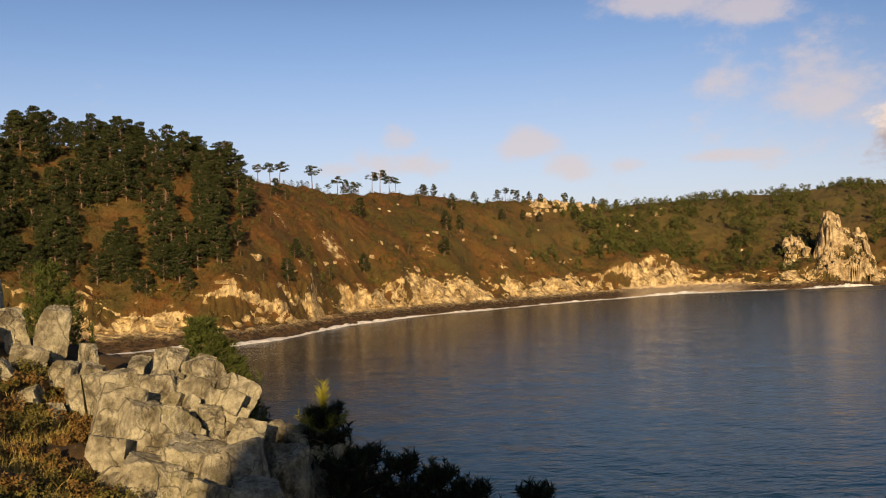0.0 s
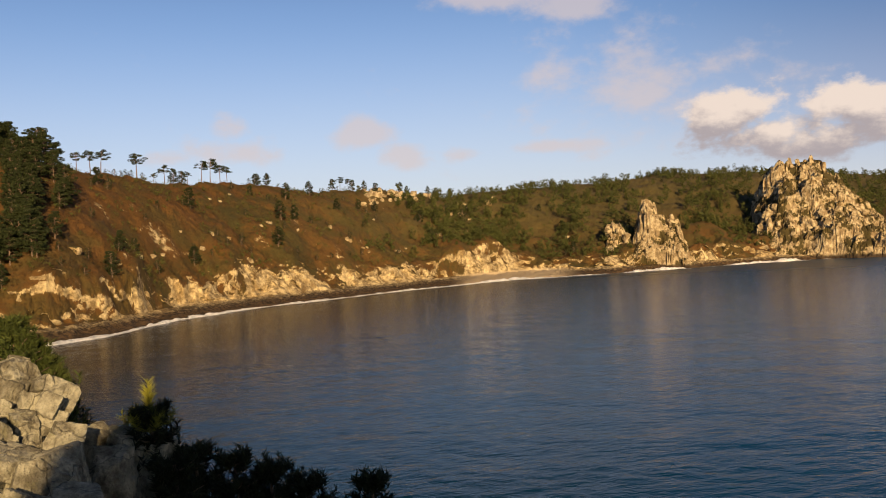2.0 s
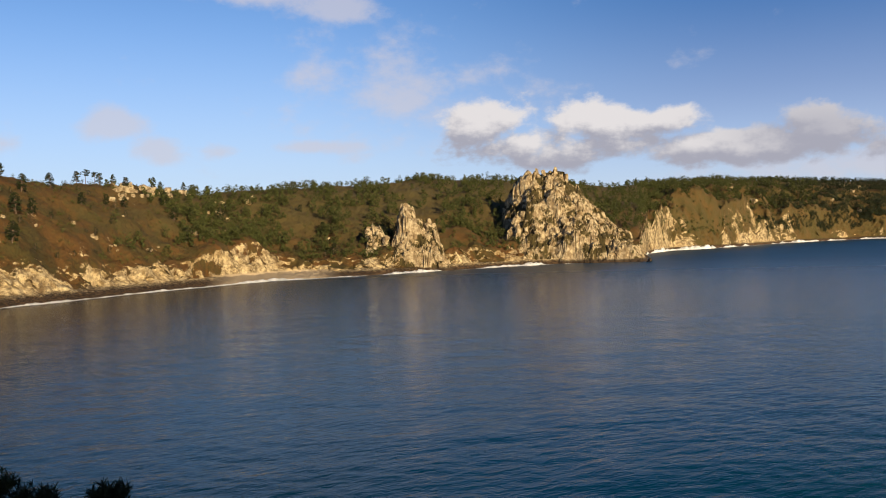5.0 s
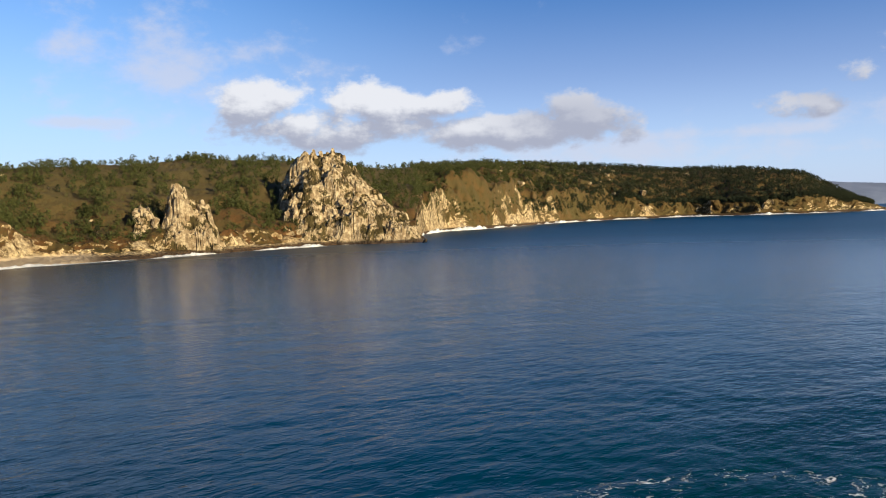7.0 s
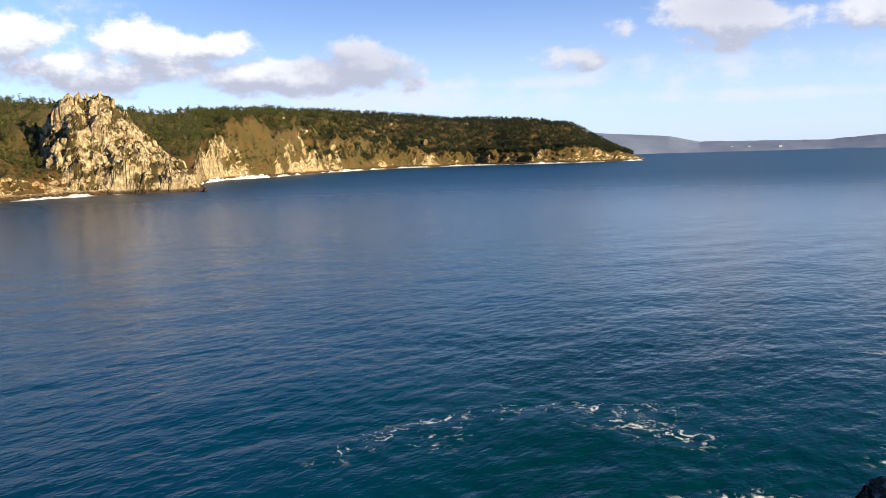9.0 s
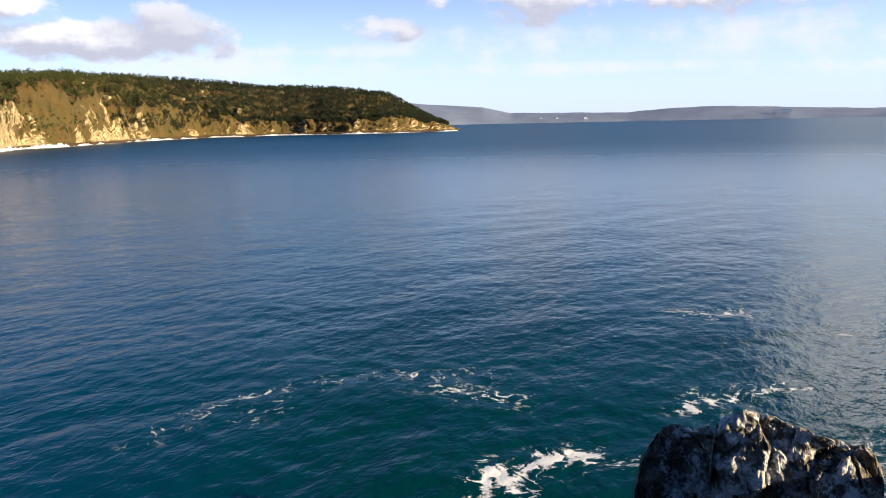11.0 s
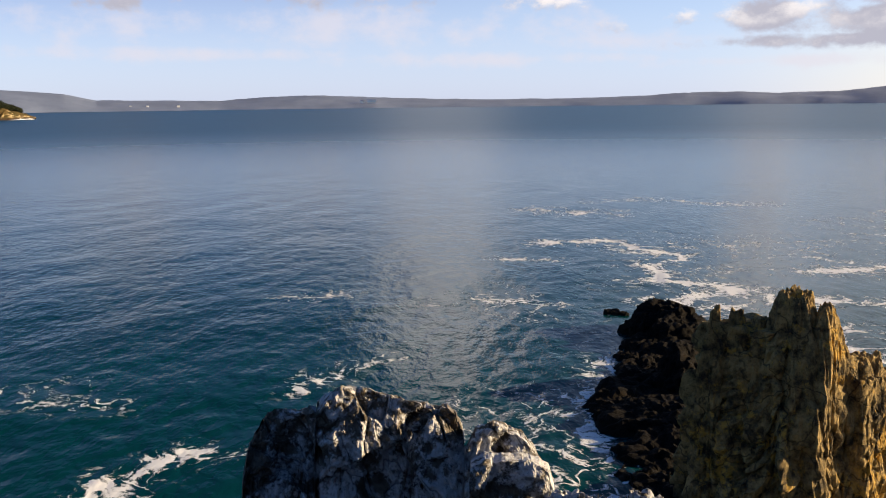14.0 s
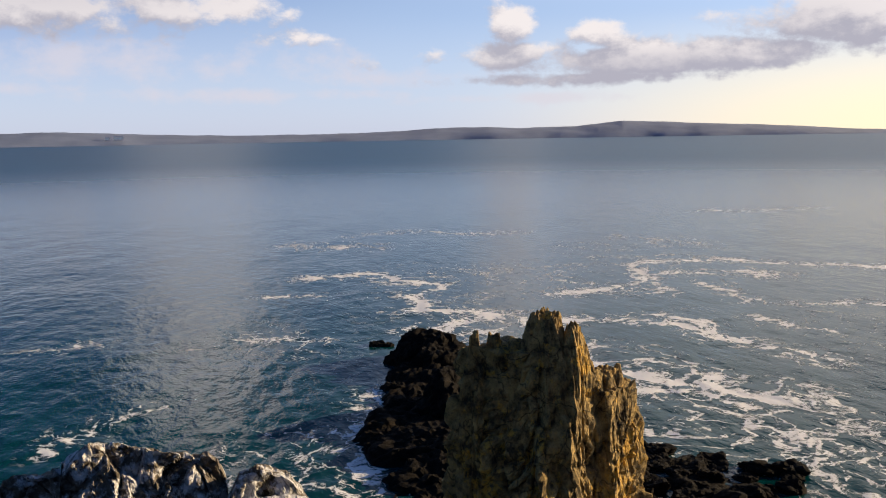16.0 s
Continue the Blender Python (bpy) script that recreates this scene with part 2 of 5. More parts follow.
def mat_near_rock(name, pale, dark, lichen, lichen_amount=0.5, scale=1.0, tide=False, spread=0.0, crack=0.22, spec=0.3):
    """Weathered rock: grain, cracks, lichen blotches."""
    m, n = material(name)
    p = n.scaled(place_of(n), scale)
    big, mid, fine = n.noise(p, 0.7, 4), n.noise(p, 3.2, 7, 0.68), n.noise(p, 22, 5, 0.7)
    line = cracks(n, n.vec("ADD", p, n.scaled(n.add("ShaderNodeTexNoise", {"Vector": p, "Scale": 1.6, "Detail": 4.0}).outputs["Color"], 0.9)), 1.3, 0.035)
    col = n.mix(n.step(mid, 0.32, 0.66), dark, pale)
    blot = n.step(n.math("ADD", n.math("MULTIPLY", big, 0.5), n.math("MULTIPLY", n.noise(n.vec("ADD", p, (7, 3, 1)), 5.0, 6, 0.7), 0.6)), 0.60 - spread, 0.67 - spread)
    col = n.mix(n.math("MULTIPLY", blot, lichen_amount), col, lichen)
    col = n.mix(n.step(fine, 0.5, 0.72, 0, 0.55), col, dark)
    col = n.mix(n.step(line, 0.0, 1.0, crack, 0.0), col, tuple(c * 0.3 for c in dark))
    if tide:
        z = n.add("ShaderNodeSeparateXYZ", {0: place_of(n)}).outputs[2]
        wet = n.step(n.math("ADD", z, n.math("MULTIPLY", n.math("SUBTRACT", big, 0.5), 4.0)), 0.2, 2.4)
        col = n.mix(wet, (0.018, 0.016, 0.013), col)
    h = n.math("ADD", n.math("ADD", mid, n.math("MULTIPLY", fine, 0.34)), n.math("MULTIPLY", line, 0.16))
    finish(n, col, 0.88, h, 0.12 / scale, 0.9, spec=spec)
    return m


def mat_leaf(name, dark, light, scale=0.8, rough=0.75):
    m, n = material(name)
    rnd = n.tree.nodes.new("ShaderNodeNewGeometry").outputs["Random Per Island"]
    whole = n.tree.nodes.new("ShaderNodeObjectInfo").outputs["Random"]
    f = n.math("ADD", n.math("MULTIPLY", rnd, 0.65), n.math("MULTIPLY", whole, 0.35))
    col = n.mix(f, dark, light)
    b = finish(n, col, rough, spec=0.2)
    b.inputs["Subsurface Weight"].default_value = 0.0
    return m


def mat_plain(name, a, b, scale, roughness=0.85, dist=0.02):
    m, n = material(name)
    p = place_of(n)
    f = n.noise(p, scale, 6, 0.65)
    finish(n, n.mix(n.step(f, 0.3, 0.7), a, b), roughness, f, dist, 0.6)
    return m


def mat_sea():
    m, n = material("sea_water")
    p = place_of(n)
    xyz = n.add("ShaderNodeSeparateXYZ", {0: p}).outputs
    far = n.math("SQRT", n.math("ADD", n.math("MULTIPLY", xyz[0], xyz[0]), n.math("MULTIPLY", xyz[1], xyz[1])))
    wind = n.add("ShaderNodeMapping", {"Vector": p, "Rotation": (0, 0, radians(-20)), "Scale": (1, 1.8, 1)}).outputs[0]
    swell, chop, ripple = n.noise(wind, 0.13, 2, 0.5), n.noise(wind, 0.38, 3, 0.5), n.noise(wind, 1.3, 3, 0.55)
    h = n.math("ADD", n.math("ADD", n.math("MULTIPLY", swell, 0.34), n.math("MULTIPLY", chop, 0.55)), n.math("MULTIPLY", ripple, 0.17))
    drift = n.noise(p, 0.012, 4, 0.6, 0.5)
    col = n.mix(n.step(drift, 0.35, 0.65), (0.0002, 0.040, 0.094), (0.0003, 0.049, 0.108))
    shoal = n.add("ShaderNodeAttribute", attr="shoal").outputs["Fac"]
    col = n.mix(shoal, col, (0.0005, 0.034, 0.038))
    # water colour lowered in the inner bay to offset its too bright reflection
    inner = n.add("ShaderNodeAttribute", attr="inner_bay").outputs["Fac"]
    col = n.mix(inner, col, (0.0004, 0.024, 0.044))
    foam_d = n.add("ShaderNodeAttribute", attr="foam").outputs["Fac"]
    # foam drawn out into threads and torn patches
    bent = n.vec("ADD", p, n.vec("ADD", n.scaled(n.add("ShaderNodeTexNoise", {"Vector": p, "Scale": 0.09, "Detail": 4.0}).outputs["Color"], 16.0), n.scaled(n.add("ShaderNodeTexNoise", {"Vector": p, "Scale": 0.7, "Detail": 4.0}).outputs["Color"], 1.8)))
    long = n.step(n.math("ABSOLUTE", n.math("SUBTRACT", n.noise(bent, 0.085, 2.0, 0.5), 0.5)), 0.0, 0.055, 1.0, 0.0)
    short = n.step(n.math("ABSOLUTE", n.math("SUBTRACT", n.noise(bent, 0.30, 2.0, 0.5), 0.5)), 0.0, 0.075, 1.0, 0.0)
    lace = n.noise(bent, 0.9, 6, 0.72)
    net = n.math("ADD", n.math("MULTIPLY", n.math("MAXIMUM", long, n.math("MULTIPLY", short, 0.8)), 0.42), n.math("MULTIPLY", n.math("SUBTRACT", lace, 0.5), 1.9))
    foam = n.math("MULTIPLY", n.step(n.math("ADD", net, n.math("MULTIPLY", foam_d, 0.72)), 0.46, 0.72), n.step(foam_d, 0.03, 0.16))
    b = n.add("ShaderNodeBsdfPrincipled", {"Base Color": n.mix(foam, col, (0.86, 0.87, 0.88)), "Roughness": n.math("ADD", n.step(far, 60, 900, 0.08, 0.36), n.math("MULTIPLY", foam, 0.5)), "IOR": 1.333, "Specular IOR Level": 0.14})
    bump = n.add("ShaderNodeBump", {"Strength": n.step(far, 60, 900, 1.0, 0.75), "Distance": 0.25, "Height": n.math("ADD", h, n.math("MULTIPLY", foam, 0.1))})
    n.links.new(bump.outputs[0], b.inputs["Normal"])
    out = n.tree.nodes.new("ShaderNodeOutputMaterial")
    n.links.new(b.outputs[0], out.inputs[0])
    return m


M_COAST, M_CRAG, M_CRAG_BLOCK, M_SEA = mat_coast(), mat_crag("crag_ground", 0.17, 0.95), mat_crag("crag_rock", 0.40, 1.0), mat_sea()
M_ROCK = mat_near_rock("grey_cream_rock", (0.37, 0.355, 0.265), (0.095, 0.083, 0.056), (0.18, 0.172, 0.092), 0.6, crack=0.5)
M_LEDGE = mat_near_rock("lichened_ledge_rock", (0.20, 0.17, 0.135), (0.042, 0.032, 0.021), (0.66, 0.66, 0.68), 0.92, 0.8, False, 0.085, crack=0.5)
M_STACK = mat_near_rock("ochre_stack_rock", (0.45, 0.315, 0.125), (0.020, 0.015, 0.009), (0.66, 0.39, 0.06), 0.7, 0.32, True, crack=0.6)
M_BLACK = mat_near_rock("black_tidal_rock", (0.0126, 0.0105, 0.0084), (0.0042, 0.0035, 0.0035), (0.05, 0.03, 0.010), 0.25, 0.4, spec=0.08)
M_SOIL = mat_plain("heath_soil", (0.03, 0.02, 0.01), (0.09, 0.055, 0.02), 2.0, 0.95, 0.1)
M_PINE = mat_leaf("pine_needles", (0.009, 0.016, 0.005), (0.034, 0.044, 0.013))
M_WOOD = mat_leaf("far_wood_leaves", (0.028, 0.037, 0.010), (0.098, 0.102, 0.026))
# wood leaves with the long headland's shade put into the colour
M_SHADED_WOOD = mat_leaf("dark_wood_leaves", (0.012, 0.018, 0.008), (0.038, 0.046, 0.021))
M_BARK = mat_plain("pine_bark", (0.06, 0.04, 0.028), (0.20, 0.14, 0.10), 3.0)
M_SHRUB = mat_leaf("heath_shrub_leaves", (0.026, 0.018, 0.006), (0.085, 0.044, 0.012))
# needle colour lowered to deepen the shade on the pines below the headland
M_SHADED_NEEDLE = mat_leaf("near_pine_needles", (0.004, 0.007, 0.002), (0.018, 0.025, 0.006))
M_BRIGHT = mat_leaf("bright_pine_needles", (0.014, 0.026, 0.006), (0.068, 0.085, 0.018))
M_SHOOT = mat_leaf("fresh_pine_needles", (0.13, 0.135, 0.018), (0.27, 0.255, 0.036))
M_STRAW = mat_leaf("dry_grass", (0.15, 0.118, 0.034), (0.44, 0.35, 0.12))
M_GORSE = mat_leaf("gorse_leaves", (0.035, 0.036, 0.009), (0.13, 0.112, 0.030))
M_BRACKEN = mat_leaf("bracken_leaves", (0.062, 0.036, 0.012), (0.18, 0.108, 0.034))
# distance haze is mixed into the far shore's blue-grey colour
M_HAZED_LAND = mat_plain("far_shore", (0.15, 0.19, 0.29), (0.195, 0.24, 0.355), 0.006, 0.95, 2.0)
M_WHITE = mat_plain("white_render", (0.74, 0.73, 0.70), (0.82, 0.81, 0.78), 0.3)

# ---- number noise and mesh tools ----
def hashed(i, j, k, seed=0):
    h = (i.astype(np.int64) * 374761393 + j.astype(np.int64) * 668265263 + k.astype(np.int64) * 2147483647 + seed * 974711) & 0x7FFFFFFF
    h = ((h ^ (h >> 13)) * 1274126177) & 0x7FFFFFFF
    h = ((h ^ (h >> 16)) * 69069 + 12345) & 0x7FFFFFFF
    return (h ^ (h >> 15)) / float(0x7FFFFFFF)


def value_noise(p, seed=0):
    c = np.floor(p).astype(np.int64)
    f = p - c
    f = f * f * (3 - 2 * f)
    out = np.zeros(len(p))
    for a in (0, 1):
        for b in (0, 1):
            for d in (0, 1):
                w = (f[:, 0] if a else 1 - f[:, 0]) * (f[:, 1] if b else 1 - f[:, 1]) * (f[:, 2] if d else 1 - f[:, 2])
                out += w * hashed(c[:, 0] + a, c[:, 1] + b, c[:, 2] + d, seed)
    return out * 2 - 1


def fbm(p, scale, octaves=4, gain=0.5, seed=0, ridged=False):
    p, amp, out = np.asarray(p, float) / scale, 1.0, 0.0
    for o in range(octaves):
        v = value_noise(p, seed + o)
        out = out + amp * ((1 - 2 * np.abs(v)) if ridged else v)
        p, amp = p * 2.03 + 11.7, amp * gain
    return out


def cells(p, scale, seed=0):
    """Distance to the nearest and to the second nearest cell point, and the cell's own number."""
    p = np.asarray(p, float) / scale
    c = np.floor(p).astype(np.int64)
    f1, f2, ident = np.full(len(p), 9.0), np.full(len(p), 9.0), np.zeros(len(p))
    for a in (-1, 0, 1):
        for b in (-1, 0, 1):
            for d in (-1, 0, 1):
                q = c + (a, b, d)
                site = q + np.stack([hashed(q[:, 0], q[:, 1], q[:, 2], seed + s) for s in (1, 2, 3)], 1)
                dist = np.linalg.norm(p - site, axis=1)
                near = dist < f1
                f2 = np.where(near, f1, np.minimum(f2, dist))
                ident = np.where(near, hashed(q[:, 0], q[:, 1], q[:, 2], seed + 4), ident)
                f1 = np.where(near, dist, f1)
    return f1, f2, ident


def mesh_of(name, verts, faces, mat, smooth=False, attrs=()):
    """A mesh from number arrays; faces is an (n, 3) or (n, 4) array."""
    verts, faces = np.asarray(verts, np.float32), np.asarray(faces, np.int32)
    me = bpy.data.meshes.new(name)
    me.vertices.add(len(verts))
    me.vertices.foreach_set("co", verts.ravel())
    k = faces.shape[1]
    me.loops.add(faces.size)
    me.loops.foreach_set("vertex_index", faces.ravel())
    me.polygons.add(len(faces))
    me.polygons.foreach_set("loop_start", np.arange(len(faces), dtype=np.int32) * k)
    me.polygons.foreach_set("use_smooth", np.full(len(faces), smooth))
    me.update(calc_edges=True)
    me.validate()
    for key, values in attrs:
        me.attributes.new(key, "FLOAT", "POINT").data.foreach_set("value", np.asarray(values, np.float32))
    me.materials.append(mat)
    return me


def grid_faces(rows, cols, wrap=False):
    i, j = np.meshgrid(np.arange(rows - 1), np.arange(cols if wrap else cols - 1), indexing="ij")
    i, j = i.ravel(), j.ravel()
    j2 = (j + 1) % cols
    return np.stack([i * cols + j, i * cols + j2, (i + 1) * cols + j2, (i + 1) * cols + j], 1)


def part(name, me, parent, label=""):
    ob = new(name, me)
    ob.parent = parent
    return tagged(ob, label=label)


def polar(az, r):
    a = np.radians(az)
    return -np.sin(a) * r, np.cos(a) * r


SPHERES = {}


def unit_ball(level):
    if level not in SPHERES:
        bm = bmesh.new()
        bmesh.ops.create_icosphere(bm, subdivisions=level, radius=1)
        bm.verts.ensure_lookup_table()
        SPHERES[level] = (np.array([v.co[:] for v in bm.verts]), np.array([[v.index for v in f.verts] for f in bm.faces]))
        bm.free()
    return SPHERES[level]


def block(rng, size, level=5, cuts=14, rough=0.05, grain=0.25, turn=None, lean=0.0, fissure=0.0, grain2=0.0, boxy=0.0, joints=0.0):
    """An angular broken rock: a ball cut by random planes, then worn by noise. Returns verts and faces round the origin."""
    way, faces = unit_ball(level)
    n = rng.normal(size=(cuts, 3))
    n /= np.linalg.norm(n, axis=1)[:, None]
    d = rng.uniform(0.62, 0.95, cuts) * (1.22 if boxy else 1.0)
    box = np.array([[1, 0, 0], [-1, 0, 0], [0, 1, 0], [0, -1, 0], [0, 0, 1], [0, 0, -1.0]])
    n, d = np.vstack([n, box]), np.r_[d, rng.uniform(0.80, 0.94, 6) if boxy else rng.uniform(0.72, 0.92, 6)]
    dots = way @ n.T
    with np.errstate(divide="ignore"):
        r = np.where(dots > 1e-3, d / np.maximum(dots, 1e-3), 9).min(1)
    if boxy:
        r = np.minimum(r, (np.abs(way) ** boxy).sum(1) ** (-1 / boxy))
    v = way * r[:, None] * np.asarray(size)
    seed = int(rng.integers(1, 9999))
    big = float(np.mean(size))
    off = rng.uniform(-50, 50, 3)
    s = rough * big * fbm(v + off, big * grain * 2.5, 4, 0.55, seed)
    s -= rough * big * 0.9 * np.clip(fbm(v + off, big * grain, 3, 0.5, seed + 7, True) - 0.6, 0, 1)
    if joints:
        j1, j2, _ = cells(v + off + 0.15 * big * np.stack([fbm(v + off, big, 2, 0.5, seed + k) for k in (31, 32, 33)], 1), big * 0.85, seed)
        s -= joints * big * np.clip(1 - (j2 - j1) / 0.06, 0, 1)
    if grain2:
        s += grain2 * fbm(v + off, grain2 * 5, 3, 0.6, seed + 21)
    if fissure:
        q = (v + off) * (1, 1, 0.22)
        s -= fissure * np.clip(fbm(q, big * 0.22, 3, 0.5, seed + 9, True), 0, 1.4)
    v = v + way * s[:, None]
    if lean:
        v[:, 0] += v[:, 2] * lean
    m = np.array((Euler(turn) if turn is not None else Euler((rng.uniform(-0.3, 0.3), rng.uniform(-0.3, 0.3), rng.uniform(0, 6.28)))).to_matrix())
    return v @ m.T, faces


def joined(pieces):
    vs, fs, k = [], [], 0
    for v, f in pieces:
        vs.append(v), fs.append(f + k)
        k += len(v)
    return np.vstack(vs), np.vstack(fs)


# ---- sea ----
def along(points, x, y):
    """Distance from each place to a line through (bearing, distance) stations."""
    px, py = polar(np.array([q[0] for q in points], float), np.array([q[1] for q in points], float))
    best = np.full(len(x), 1e9)
    for i in range(len(px) - 1):
        ex, ey = px[i + 1] - px[i], py[i + 1] - py[i]
        t = np.clip(((x - px[i]) * ex + (y - py[i]) * ey) / (ex * ex + ey * ey + 1e-9), 0, 1)
        best = np.minimum(best, np.hypot(x - px[i] - t * ex, y - py[i] - t * ey))
    return best


# the bay's plan, by bearing to the left: waterline, cliff top height, crest distance, crest height
B_AZ = [70, 50, 38, 27, 21, 17, 13.6, 10.4, 6, 1.7, -2.7, -7.8, -12, -15, -17.5, -21.5, -24, -27.5, -30, -33.7, -36.5, -38.5, -39.1, -40.5, -43, -47, -51, -56, -60, -62.4, -64.2, -66, -66.9]
B_SHORE = [110, 200, 260, 300, 305, 308, 310, 328, 385, 430, 466, 515, 560, 598, 606, 625, 650, 685, 715, 748, 758, 768, 1010, 1130, 1190, 1440, 1640, 1730, 1700, 1720, 1770, 1810, 1850]
B_CLIFF = [9, 9, 9, 9, 8, 9, 14, 17, 17, 18, 17, 14, 17, 16, 12, 10, 10, 16, 12, 12, 12, 12, 26, 46, 46, 44, 34, 20, 20, 22, 20, 9, 1]
B_CREST_R = [260, 330, 390, 430, 440, 445, 450, 480, 520, 580, 640, 720, 800, 850, 900, 980, 1020, 1080, 1120, 1200, 1300, 1380, 1420, 1560, 1750, 1950, 2050, 2100, 2020, 1990, 1950, 1900, 1890]
B_CREST_Z = [70, 85, 90, 84, 82, 79, 74, 71, 69, 69, 69, 69, 69, 74, 79, 86, 90, 93, 95, 93, 90, 95, 97, 107, 116, 121, 112, 103, 93, 79, 46, 12, 1]
B_PLAT = [12, 18, 20, 20, 18, 14, 14, 18, 26, 26, 26, 30, 36, 40, 30, 12, 8, 8, 6, 5, 5, 4, 6, 8, 8, 8, 8, 8, 8, 8, 8, 10, 12]


def station(table, az):
    return np.interp(-np.asarray(az), -np.array(B_AZ, float), np.array(table, float))


def build_sea():
    r = np.concatenate([np.geomspace(14, 420, 330), np.geomspace(428, 5600, 130)])
    az = np.concatenate([np.arange(60, -145, -0.36), np.arange(-145, -300, -3.0), [-300.0]])
    A, R = np.meshgrid(az, r)
    x, y = polar(A.ravel(), R.ravel())
    rr = R.ravel()
    p = np.stack([x, y, np.zeros_like(x)], 1)
    c, s = math.cos(radians(20)), math.sin(radians(20))
    q = np.stack([x * c - y * s, (x * s + y * c) * 1.9, np.zeros_like(x)], 1)
    fade = np.clip(1.3 - rr / 380, 0, 1)
    z = fade * (0.055 * fbm(q, 3.4, 3, 0.55, 3, True) + 0.10 * fbm(q, 14.0, 2, 0.5, 5)) - 0.06 * fade
    foam = np.zeros(len(x))

    def streak(points, width, strength):
        d = along(points, x + 5 * fbm(p, 14, 3, 0.5, 31), y + 5 * fbm(p, 14, 3, 0.5, 41))
        np.maximum(foam, strength * np.maximum(np.exp(-(d / (0.75 * width)) ** 2), 0.42 * np.exp(-(d / (2.6 * width)) ** 2)), out=foam)

    # long foam lines drifting off the rocks
    streak([(-97.5, 158), (-102, 157), (-105.4, 138), (-106.6, 129), (-110.4, 124), (-111.2, 116), (-106.5, 115)], 1.7, 1.05)
    streak([(-115.1, 138), (-118.4, 152), (-121.2, 173), (-125.3, 179), (-129.2, 175), (-136, 179)], 1.9, 1.0)
    streak([(-112.2, 113), (-116, 115), (-120.6, 114), (-125.1, 110), (-131, 106)], 1.5, 1.0)
    streak([(-114, 103), (-118.4, 99), (-123.1, 91), (-128, 88)], 1.5, 1.0)
    streak([(-125.5, 150), (-127, 140), (-133, 138)], 1.6, 0.9)
    streak([(-101, 225), (-106, 230), (-110, 225)], 3.5, 0.55)
    streak([(-97, 205), (-102, 200)], 3.0, 0.5)
    streak([(-118, 215), (-123, 200)], 3.0, 0.5)
    streak([(-124, 290), (-129, 300)], 3.5, 0.6)
    streak([(-119.8, 138), (-120.2, 158), (-125, 165), (-128.5, 160)], 2.0, 0.8)
    streak([(-121, 118), (-125.5, 108), (-130, 104)], 1.8, 0.85)
    streak([(-116, 98), (-119, 90), (-123.5, 86), (-128, 84)], 2.0, 0.9)
    streak([(-126, 122), (-132, 118)], 1.6, 0.75)
    streak([(-117, 178), (-122, 186)], 2.0, 0.6)
    streak([(-112.5, 150), (-115.5, 147)], 1.6, 0.7)
    streak([(-95, 140), (-99, 136)], 1.4, 0.55)
    streak([(-49, 73), (-51, 76), (-53.3, 80), (-57.6, 83), (-60.8, 83), (-64.7, 83)], 1.5, 0.36)
    streak([(-53.5, 72), (-56.2, 75)], 1.2, 0.36)
    streak([(-65.5, 77.5), (-69.0, 75.5)], 1.3, 0.34)
    streak([(-67, 55), (-69.2, 58), (-72.6, 59), (-74.2, 63), (-77.3, 67), (-79.2, 67)], 0.85, 1.15)
    streak([(-81, 81), (-86, 82), (-88, 84)], 1.3, 0.5)
    streak([(-84, 118), (-86, 117)], 1.2, 0.6)
    streak([(-93, 112), (-99, 108)], 3.0, 0.45)
    # loose foam drawn out in threads on the windward side
    drift = 0.06 + 0.34 * fbm(p, 30, 3, 0.55, 87)
    area = np.clip((-A.ravel() - 94) / 18, 0, 1) * np.clip((240 - rr) / 130, 0, 1)
    np.maximum(foam, np.clip(drift * area, 0, 0.5), out=foam)
    # broken water round the stack and over the flat reef
    for a, d, w, k in ((-100, 64, 7, 0.6), (-103, 82, 6, 0.5), (-104, 70, 5, 0.7), (-101, 56, 5, 0.6), (-97, 72, 6, 0.5), (-126, 82, 12, 0.45), (-131, 74, 12, 0.62), (-122, 76, 6, 0.6), (-109, 108, 5, 0.8)):
        bx, by = polar(a, d)
        np.maximum(foam, 0.74 * k * np.exp(-((np.hypot(x - bx, y - by) + 4 * fbm(p, 9, 3, 0.5, 77)) / w) ** 2), out=foam)
    # surf on the bay's waterline
    aa = A.ravel()
    edge = station(B_SHORE, aa) - rr + 6 * fbm(p, 25, 3, 0.5, 19)
    wide = np.interp(-aa, [-30, 0, 20, 35, 45, 67], [2.2, 2.6, 3.2, 5.0, 9.0, 12.0])
    surf = np.where((aa < 40) & (aa > -68), np.exp(-((edge - wide * 0.5) / wide) ** 2) * (0.65 + 0.5 * fbm(p, 40, 2, 0.5, 23)), 0)
    foam = np.clip(np.maximum(foam, surf * 1.1), 0, 1)
    shoal = np.clip(1.5 - rr / 240, 0, 1) * np.clip((-aa - 30) / 30, 0, 1)
    me = mesh_of("sea", np.stack([x, y, z], 1), grid_faces(len(r), len(az), False)[:, ::-1], M_SEA, True, (("foam", foam), ("shoal", shoal), ("inner_bay", np.clip((aa + 42) / 30, 0, 1))))
    tagged(new("sea", me), "dark blue sea with drifting white foam", "sea", kind="structure")


build_sea()


